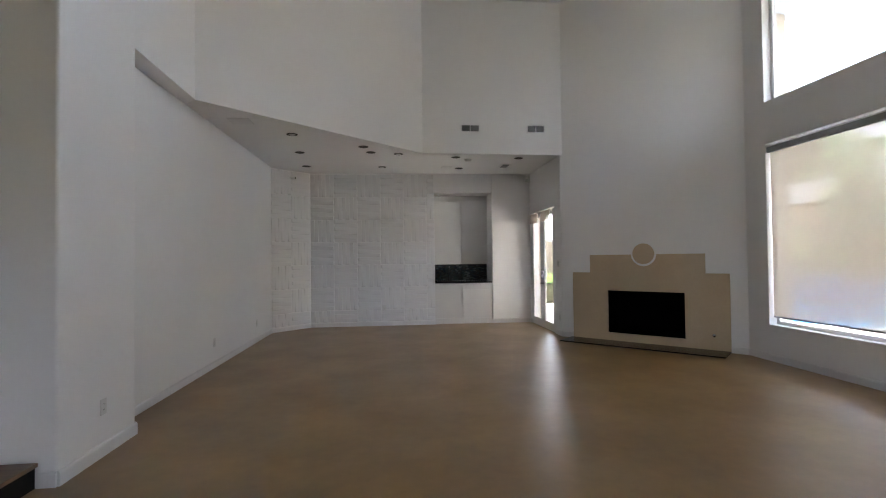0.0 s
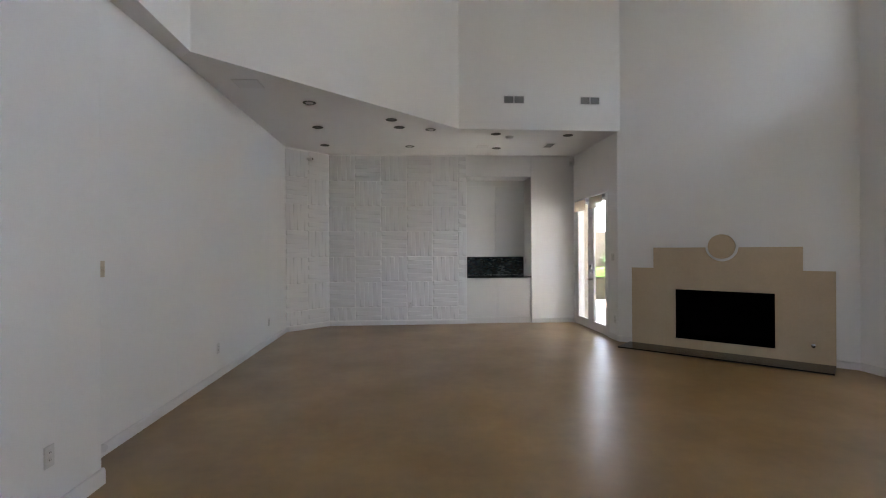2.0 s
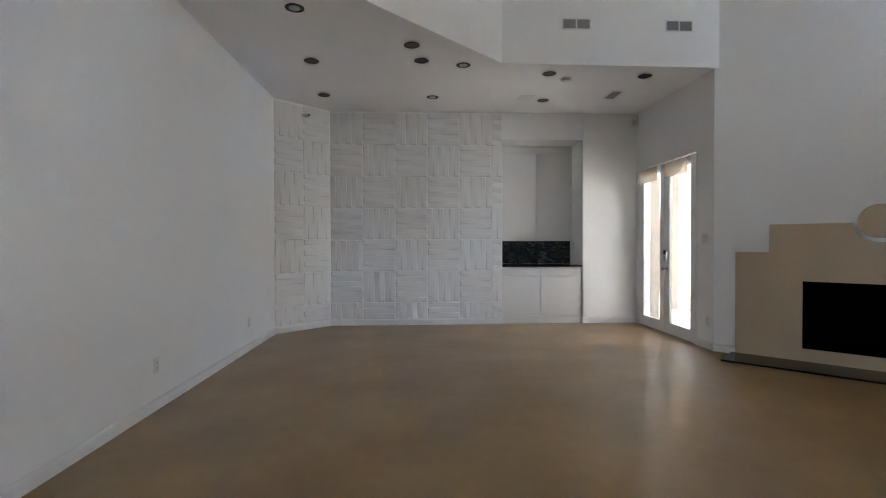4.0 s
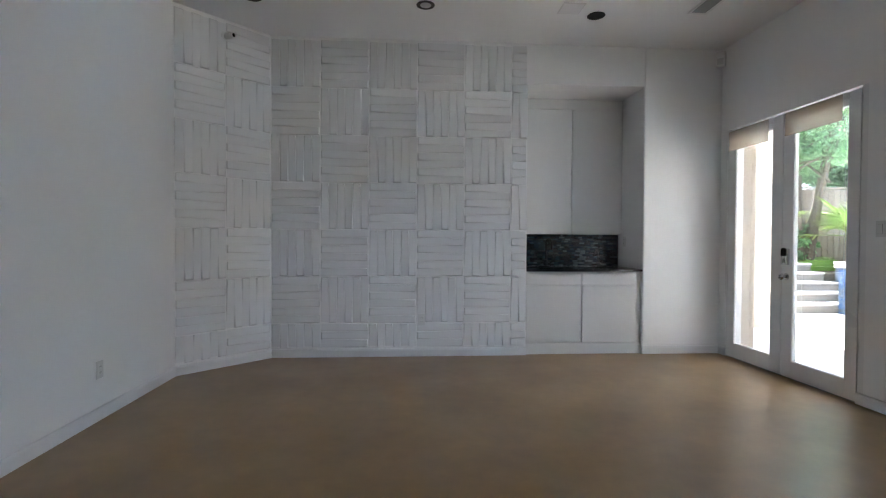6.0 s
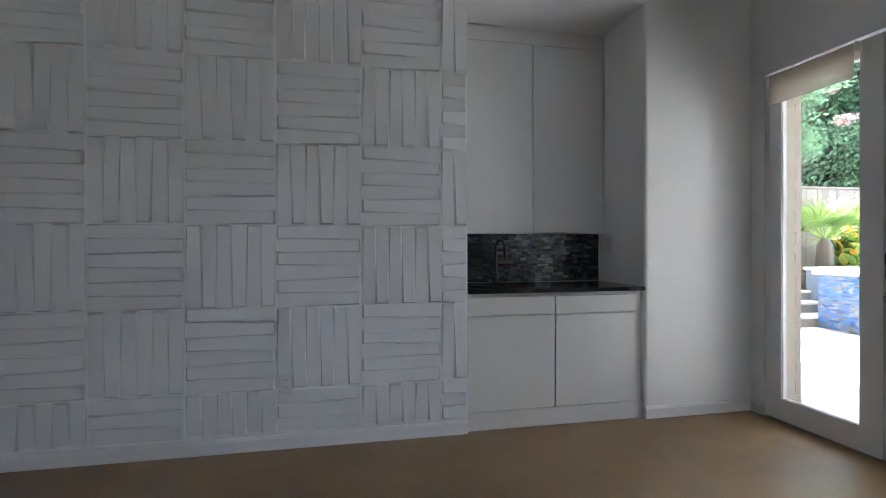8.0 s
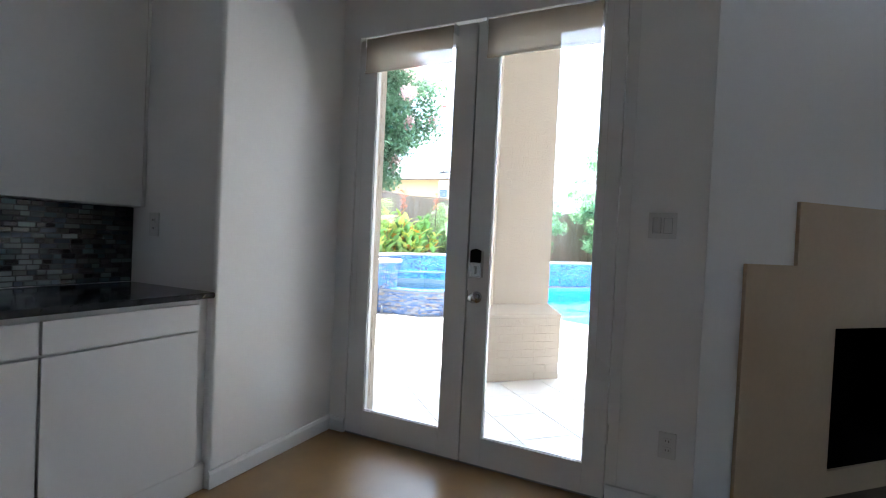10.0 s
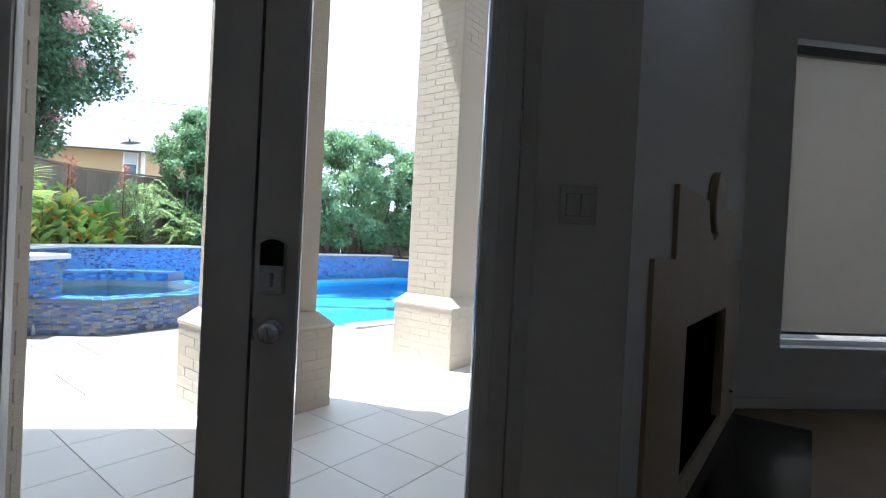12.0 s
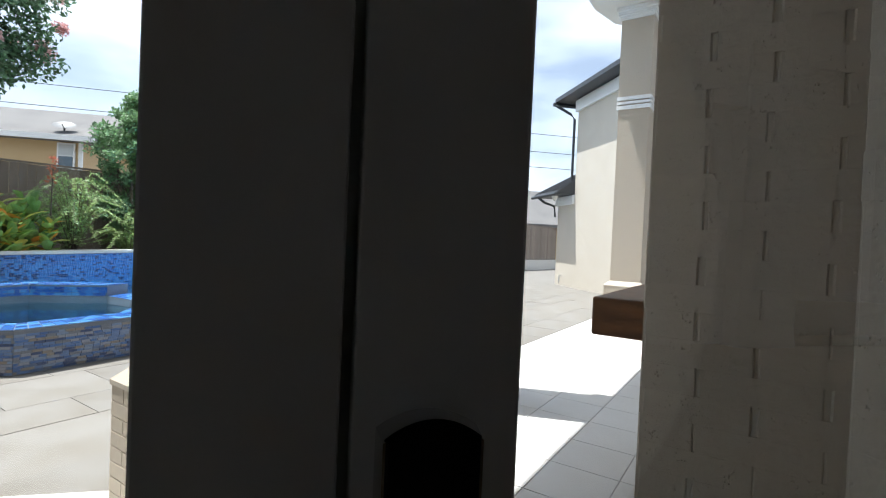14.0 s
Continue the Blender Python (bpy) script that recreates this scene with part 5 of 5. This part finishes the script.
for z0, k in ((9.3, 0.0), (8.0, 0.5), (6.9, 1.0)):
    wire = tube([(34 - k, 45 - 9 * i, z0 - 0.55 + 0.55 * ((i - 5) / 5) ** 2) for i in range(11)], 0.018, 5)
    tagged(new("power_line", to_mesh("power_line", wire, BLACK)), "black overhead power line above the gardens", "cable", "power lines")


# ---- plants ----
def leaf_cloud(clumps, per, size, spread, seed, aspect=2.0):
    """Many small leaves round the given clump centres; leaves lie all ways, so that the crown has gaps."""
    rnd = np.random.RandomState(seed)
    V, Fc = [], []
    for cx, cy, cz, r in clumps:
        n = int(per * r * r / (spread * spread))
        u = rnd.normal(size=(n, 3))
        u /= np.linalg.norm(u, axis=1)[:, None]
        p = np.array((cx, cy, cz)) + u * (r * (0.25 + 0.95 * rnd.rand(n, 1) ** 0.8)) * (np.array((1, 1, 0.75)) * rnd.uniform(0.6, 1.45, 3))
        d = rnd.normal(size=(n, 3)) + u * 0.6
        d /= np.linalg.norm(d, axis=1)[:, None]
        e = np.cross(d, rnd.normal(size=(n, 3)))
        e /= np.linalg.norm(e, axis=1)[:, None]
        s = size * (0.6 + 0.8 * rnd.rand(n, 1))
        base = len(V)
        quad = np.stack((p, p + d * s * 0.5 + e * s / aspect * 0.5, p + d * s, p + d * s * 0.5 - e * s / aspect * 0.5), 1).reshape(-1, 3)
        V.extend(map(tuple, quad))
        Fc.extend((base + 4 * i, base + 4 * i + 1, base + 4 * i + 2, base + 4 * i + 3) for i in range(n))
    me = bpy.data.meshes.new("leaves")
    me.from_pydata(V, [], Fc)
    return me


def mesh_part(name, me, material, parent, label="", kind=""):
    me.materials.append(material)
    ob = new(name, me)
    ob.parent = parent
    ob.matrix_parent_inverse = Matrix.Translation(parent.location).inverted()
    return tagged(ob, label, kind=kind)


def tree(x, y, z, height, radius, crown_low, seed, name, label, leafm, stems=4, leaf=0.10, per=110, blossom=False, clumps=46, full=1.0):
    rnd = random.Random(seed)
    t = thing(name, (x, y, z), label, "tree" if height > 2.6 else "shrub")
    cl = []
    mid = (crown_low + height) / 2
    for i in range(clumps):
        a, q = rnd.uniform(0, 2 * math.pi), rnd.random() ** 0.6
        zz = rnd.uniform(-1, 1)
        rr = radius * math.sqrt(max(0.05, 1 - zz * zz)) * q * rnd.uniform(0.8, 1.15)
        cl.append((x + rr * math.cos(a), y + rr * math.sin(a), z + mid + zz * (height - crown_low) / 2, radius * full * rnd.uniform(0.11, 0.26)))
    trunk = bmesh.new()
    for s in range(stems):
        a = 2 * math.pi * s / stems + rnd.random()
        p0 = (x + 0.12 * math.cos(a), y + 0.12 * math.sin(a), z - 0.05)
        p1 = (x + 0.35 * math.cos(a), y + 0.35 * math.sin(a), z + crown_low * 0.7)
        p2 = (x + 0.5 * radius * math.cos(a), y + 0.5 * radius * math.sin(a), z + mid)
        tube([p0, ((p0[0] + p1[0]) / 2 + rnd.uniform(-.05, .05), (p0[1] + p1[1]) / 2, (p0[2] + p1[2]) / 2), p1, p2], 0.022 * height, 8, trunk, 0.006 * height)
        for k in range(5):
            g = cl[rnd.randrange(len(cl))]
            m0 = [p1[i] + (p2[i] - p1[i]) * rnd.uniform(0.1, 0.9) for i in range(3)]
            tube([m0, [(m0[i] + g[i]) / 2 + rnd.uniform(-.1, .1) for i in range(3)], g[:3]], 0.006 * height, 6, trunk, 0.002 * height)
    part("trunk", trunk, BARK, t, "several smooth slender stems", True)
    mesh_part("crown", leaf_cloud(cl, per, leaf, radius * 0.22, seed), leafm, t, "", "stuff")
    if blossom:
        tips = [(cx + (cx - x) * 0.22, cy + (cy - y) * 0.22, cz + 0.45 * r, r * 0.28) for cx, cy, cz, r in cl if (cx - x) ** 2 + (cy - y) ** 2 + (cz - z - mid) ** 2 > (0.5 * radius) ** 2][:150]
        mesh_part("blossom", leaf_cloud(tips, per * 5.0, leaf * 0.48, radius * 0.22, seed + 1, 1.2), BLOSSOM, t, "pale pink flower clusters", "stuff")
    return t


tree(13.5, 18.6, -0.1, 8.6, 2.7, 2.7, 3, "crape_myrtle_tree", "tall crape myrtle tree with dark leaves and pale pink blossom", LEAFDARK, 6, 0.125, 780, True, 250, 1.25)
tree(9.2, 15.85, 0.78, 5.4, 1.45, 2.0, 4, "crape_myrtle_tree", "crape myrtle tree with bare grey stems below", LEAFMID, 7, 0.08, 420, False, 80)
tree(15.35, 13.95, 0.55, 3.6, 1.0, 0.3, 27, "garden_tree", "slender green tree by the fence", LEAFMID, 4, 0.085, 300, False, 95, 1.1)
tree(16.6, 12.9, 0.5, 3.2, 1.2, 0.2, 12, "garden_tree", "bushy green tree by the fence", LEAFMID, 3, 0.07, 420, False, 70)
for i, (x, y, h, r, m) in enumerate(((18.3, 10.6, 4.1, 1.4, LEAFMID), (19.7, 9.5, 4.3, 1.35, LEAFMID), (20.2, 8.2, 3.9, 1.2, LEAFMID), (20.9, 7.2, 3.3, 1.0, LEAFDARK))):
    tree(x, y, 0.45, h, r, 0.5, 31 + i, "garden_tree", "leafy green tree behind the pool" if i < 3 else "dark green tree behind the pool", m, 3, 0.085, 520, False, 90)
tree(9.0, 15.9, 0.78, 0.75, 0.6, 0.05, 44, "garden_shrub", "low green shrub before the fence", LEAFMID, 4, 0.10, 260, False, 34)
tree(7.2, 15.95, 0.78, 0.9, 0.7, 0.05, 45, "garden_shrub", "dense low green shrub before the fence", LEAFMID, 4, 0.10, 220, False, 34)
tree(24.6, 5.0, 0.0, 1.5, 0.5, 0.1, 46, "garden_shrub", "small green shrub at the fence foot", LEAFLIGHT, 3, 0.12, 120, False, 20)


tree(31, 33.5, -0.1, 11.5, 4.0, 3.0, 51, "far_tree", "tall leafy green tree far behind the houses", LEAFMID, 3, 0.30, 160, False, 80)
tree(36, 34, -0.1, 10.5, 3.6, 2.8, 52, "far_tree", "tall leafy green tree far behind the houses", LEAFMID, 3, 0.30, 160, False, 80)


def blade(bm, p, d, up, length, width, droop, n=5, fold=0.15):
    """A long curved leaf."""
    p, d = Vector(p), Vector(d).normalized()
    side = d.cross(Vector(up)).normalized()
    rows_ = []
    q = p.copy()
    for i in range(n + 1):
        s = i / n
        w = width * math.sin(math.pi * (0.08 + 0.9 * s)) ** 0.8
        rows_.append((bm.verts.new(q - side * w / 2), bm.verts.new(q + Vector((0, 0, -fold * w))), bm.verts.new(q + side * w / 2)))
        q = q + d * (length / n)
        d = (d + Vector((0, 0, -droop / n))).normalized()
    for a, b in zip(rows_, rows_[1:]):
        bm.faces.new((a[0], a[1], b[1], b[0]))
        bm.faces.new((a[1], a[2], b[2], b[1]))


def arching_shrub(x, y, z, height, reach, seed, stems=54):
    """Long arching stems, each with two ranks of small narrow leaflets."""
    rnd = random.Random(seed)
    t = thing("arching_shrub", (x, y, z), "feathery light green shrub with arching stems in the bed", "shrub")
    wood = bmesh.new()
    V, Fc = [], []
    for i in range(stems):
        a, r = rnd.uniform(0, 2 * math.pi), reach * rnd.uniform(0.35, 1.0)
        top = height * rnd.uniform(0.55, 1.0) * (1.0 - 0.35 * (r / reach) ** 2)
        drop = top * rnd.uniform(0.12, 0.5) * r / reach
        pts = []
        for k in range(9):
            u = k / 8
            w = 0.04 * math.sin(7 * u + i)
            pts.append(Vector((x + math.cos(a + w) * r * u ** 1.4, y + math.sin(a + w) * r * u ** 1.4, z - 0.03 + top * math.sin(min(1.0, u * 1.35) * math.pi / 2) - drop * max(0.0, u - 0.62) / 0.38)))
        tube(pts, 0.007, 5, wood, 0.002)
        for k in range(60):
            u = 0.16 + 0.84 * k / 59
            j = min(7, int(u * 8))
            p, d = pts[j].lerp(pts[j + 1], u * 8 - j), (pts[j + 1] - pts[j]).normalized()
            side = d.cross(Vector((rnd.uniform(-.5, .5), rnd.uniform(-.5, .5), 1))).normalized()
            for s in (-1, 1):
                g = (side * s + d * rnd.uniform(0.2, 0.9) + Vector((0, 0, rnd.uniform(-0.5, 0.2)))).normalized()
                ln = rnd.uniform(0.05, 0.10) * (1.15 - 0.5 * u)
                e = g.cross(Vector((rnd.uniform(-1, 1), rnd.uniform(-1, 1), 1))).normalized() * ln * 0.17
                n0 = len(V)
                V.extend((tuple(p), tuple(p + g * ln * 0.45 + e), tuple(p + g * ln), tuple(p + g * ln * 0.45 - e)))
                Fc.append((n0, n0 + 1, n0 + 2, n0 + 3))
    part("stems", wood, BARK, t, "thin brown arching stems")
    me = bpy.data.meshes.new("leaflets")
    me.from_pydata(V, [], Fc)
    mesh_part("leaflets", me, LEAFLIGHT, t, "", "stuff")


arching_shrub(13.35, 14.3, 0.55, 1.95, 1.25, 18)
arching_shrub(14.35, 13.75, 0.55, 1.3, 0.8, 19, 34)

rnd = random.Random(9)
for i in range(26):
    x = 10.4 + 2.3 * (i % 13) / 12 + rnd.uniform(-0.12, 0.12)
    y = 14.98 - 0.62 * max(0, i % 13 - 5) / 7 + 0.35 * (i // 13) + rnd.uniform(-0.08, 0.08)
    c = thing("canna_plant", (x, y, 0.55), "canna plant with broad yellow, orange and green leaves", "plant", "canna plants")
    st = bmesh.new()
    lv = bmesh.new()
    for k in range(3):
        bx, by = x + rnd.uniform(-0.1, 0.1), y + rnd.uniform(-0.1, 0.1)
        h = rnd.uniform(0.55, 1.15)
        tube([(bx, by, 0.53), (bx + 0.02, by, 0.55 + h)], 0.012, 6, st)
        for q in range(10):
            a = rnd.uniform(0, 6.28)
            el = rnd.uniform(0.7, 2.2)
            z = 0.6 + h * (0.10 + 0.90 * q / 9)
            blade(lv, (bx, by, z), (math.cos(a), math.sin(a), el), (0, 0, 1), rnd.uniform(0.24, 0.40), rnd.uniform(0.11, 0.18), rnd.uniform(0.5, 1.4))
    part("stems", st, LEAFMID, c)
    part("leaves", lv, CANNA, c, "broad yellow, orange and green leaves")
    if i % 5 == 2:
        spike = tube([(x, y, 1.4), (x + 0.03, y, 2.25)], 0.012, 6)
        stalk = part("flower_stalk", spike, BARK, c)
        mesh_part("flower_head", leaf_cloud([(x + 0.03, y, 2.0 + 0.12 * k, 0.07) for k in range(4)], 16, 0.06, 0.07, 60 + i), RUSTY, stalk, "rusty orange flower head", "stuff")


def fan_palm(x, y, z, seed, n=22, size=0.85):
    rnd = random.Random(seed)
    p = thing("fan_palm", (x, y, z), "low fan palm with yellow-green fronds", "palm")
    part("trunk", turn_profile([(0.14, -0.05), (0.16, 0.1), (0.13, 0.65), (0.06, 0.8)], 12, at=(x, y, z)), BARK, p, "short fibrous trunk", True)
    for i in range(n):
        a = 2 * math.pi * i / n * 2.4 + rnd.uniform(-.2, .2)
        el = rnd.uniform(0.0, 1.5)
        d = Vector((math.cos(a), math.sin(a), el)).normalized()
        base = Vector((x, y, z + 0.74))
        tip = base + d * rnd.uniform(0.35, 0.75)
        fr = bmesh.new()
        tube([base, (base + tip) / 2 + Vector((0, 0, 0.03)), tip], 0.009, 5, fr)
        side = d.cross(Vector((0, 0, 1))).normalized()
        for k in range(-8, 9):
            g = radians(k * 10)
            blade(fr, tip, d * math.cos(g) + side * math.sin(g), (0, 0, 1), size * rnd.uniform(0.55, 0.7), 0.045, 0.7, 3)
        part("frond", fr, PALM, p)


fan_palm(9.75, 14.95, 0.55, 2, 26, 0.95)
fan_palm(8.2, 15.85, 0.80, 5, 20, 0.6)

grass = np.random.RandomState(3)
GV, GF = [], []
for i in range(9000):
    gx, gy = grass.uniform(4.3, 9.85), grass.uniform(15.63, 16.05)
    ga, gh, gl = grass.uniform(0, 6.28), grass.uniform(0.03, 0.09), grass.uniform(-0.03, 0.03, 2)
    cx, cy = 0.004 * math.cos(ga), 0.004 * math.sin(ga)
    n0 = len(GV)
    GV.extend(((gx - cx, gy - cy, 0.798), (gx + cx, gy + cy, 0.798), (gx + gl[0], gy + gl[1], 0.80 + gh)))
    GF.append((n0, n0 + 1, n0 + 2))
gm = bpy.data.meshes.new("grass")
gm.from_pydata(GV, [], GF)
gm.materials.append(LEAFLIGHT)
tagged(new("grass", gm), "short bright green grass blades", "grass", kind="stuff")

# ---- brickwork, porch tiles and deck stones ----
random.seed(33)
brick_face(chimney, (3.866, 8.715), (3.764, 8.708), PZ, 2.9, 0.148, 0.076, 0.003, 0.011, 0.0004)
brick_face(chimney, (4.49, 8.645), (4.062, 8.217), PZ, 2.9, 0.278, 0.0745, 0.0055, 0.019, 0.0004)
brick_face(ext_wall, (3.77, 10.262), (3.923, 10.262), PZ, 2.4, 0.205, 0.076, 0.003, 0.011, 0.0004)
PORCHPLAN = [(3.88, 8.45), (4.06, 8.23), (4.5, 8.66), (6.1, 7.05), (8.2, 4.9), (12.4, 2.5), (13.6, 2.6), (13.6, 2.82), (6.02, 10.38), (6.02, 14.8), (3.95, 14.8)]
TS = 0.425
tile_p = to_mesh("tile", block(-TS / 2 + 0.0025, TS / 2 - 0.0025, -TS / 2 + 0.0025, TS / 2 - 0.0025, -0.008, 0, 0.0015, 1), PATIO)


def clip(poly, nx, ny, c):
    """What of a plan polygon lies where nx x + ny y <= c."""
    res = []
    for i in range(len(poly)):
        p, q = poly[i - 1], poly[i]
        dp, dq = nx * p[0] + ny * p[1] - c, nx * q[0] + ny * q[1] - c
        if dp * dq < 0:
            k = dp / (dp - dq)
            res.append((p[0] + (q[0] - p[0]) * k, p[1] + (q[1] - p[1]) * k))
        if dq <= 0:
            res.append(q)
    return res


for i in range(-22, 14):
    for j in range(-34, 34):
        p, q = 10.06 + (i + 0.5) * TS, -3.16 + (j + 0.5) * TS
        x, y = (p + q) * R2, (p - q) * R2
        e = (TS - 0.005) * R2
        corners = [(x + e, y), (x, y + e), (x - e, y), (x, y - e)]
        if not inside(x, y, PORCHPLAN) and not any(inside(cx, cy, PORCHPLAN) for cx, cy in corners):
            continue
        kept = clip(corners, 1, 0, 6.02) if y > 10.41 else clip(corners, 1, 1, 16.41)
        if len(kept) < 3:
            continue
        if kept == corners:
            piece("tile", tile_p, porch_floor, pose(x, y, PZ, 0, 0, 45))
        else:
            me = to_mesh("tile", prism([(cx - x, cy - y) for cx, cy in kept], -0.008, 0), PATIO)
            piece("tile", me, porch_floor, pose(x, y, PZ))
random.seed(41)
nstone = 0
far = bmesh.new()
p = 16.43 * R2 + 0.002
while p < 28:
    w = random.choice((0.5, 0.62, 0.75))
    q = -12.0 + random.random()
    while q < 24:
        l = random.uniform(0.7, 1.35)
        x, y = (p + w / 2 + q + l / 2) * R2, (p + w / 2 - q - l / 2) * R2
        q0 = q
        q += l
        if inside(x, y, POOL) or (x - 9.55) ** 2 + (y - 12.95) ** 2 < 1.2 or y > 15 or y < -5 or x > 34 or x < 5.5:
            continue
        rc = [((p + a + q0 + b) * R2, (p + a - q0 - b) * R2) for a, b in ((0, 0), (w, 0), (w, l), (0, l))]
        if any(inside(cx, cy, POOL) for cx, cy in rc):
            continue
        bm = block(-l / 2 + 0.003, l / 2 - 0.003, -w / 2 + 0.003, w / 2 - 0.003, -0.02, 0)
        if nstone < 260 and p < 17:
            piece("stone", to_mesh("stone", bm, STONE), deck, pose(x, y, PZ - 0.001 - random.random() * 0.003, 0, 0, -45))
            nstone += 1
        else:
            moved(bm, pose(x, y, PZ - 0.002, 0, 0, -45))
            tmp = bpy.data.meshes.new("tmp")
            bm.to_mesh(tmp)
            bm.free()
            far.from_mesh(tmp)
            bpy.data.meshes.remove(tmp)
    p += w
tagged(part("paving", far, STONE, deck), kind="stuff")
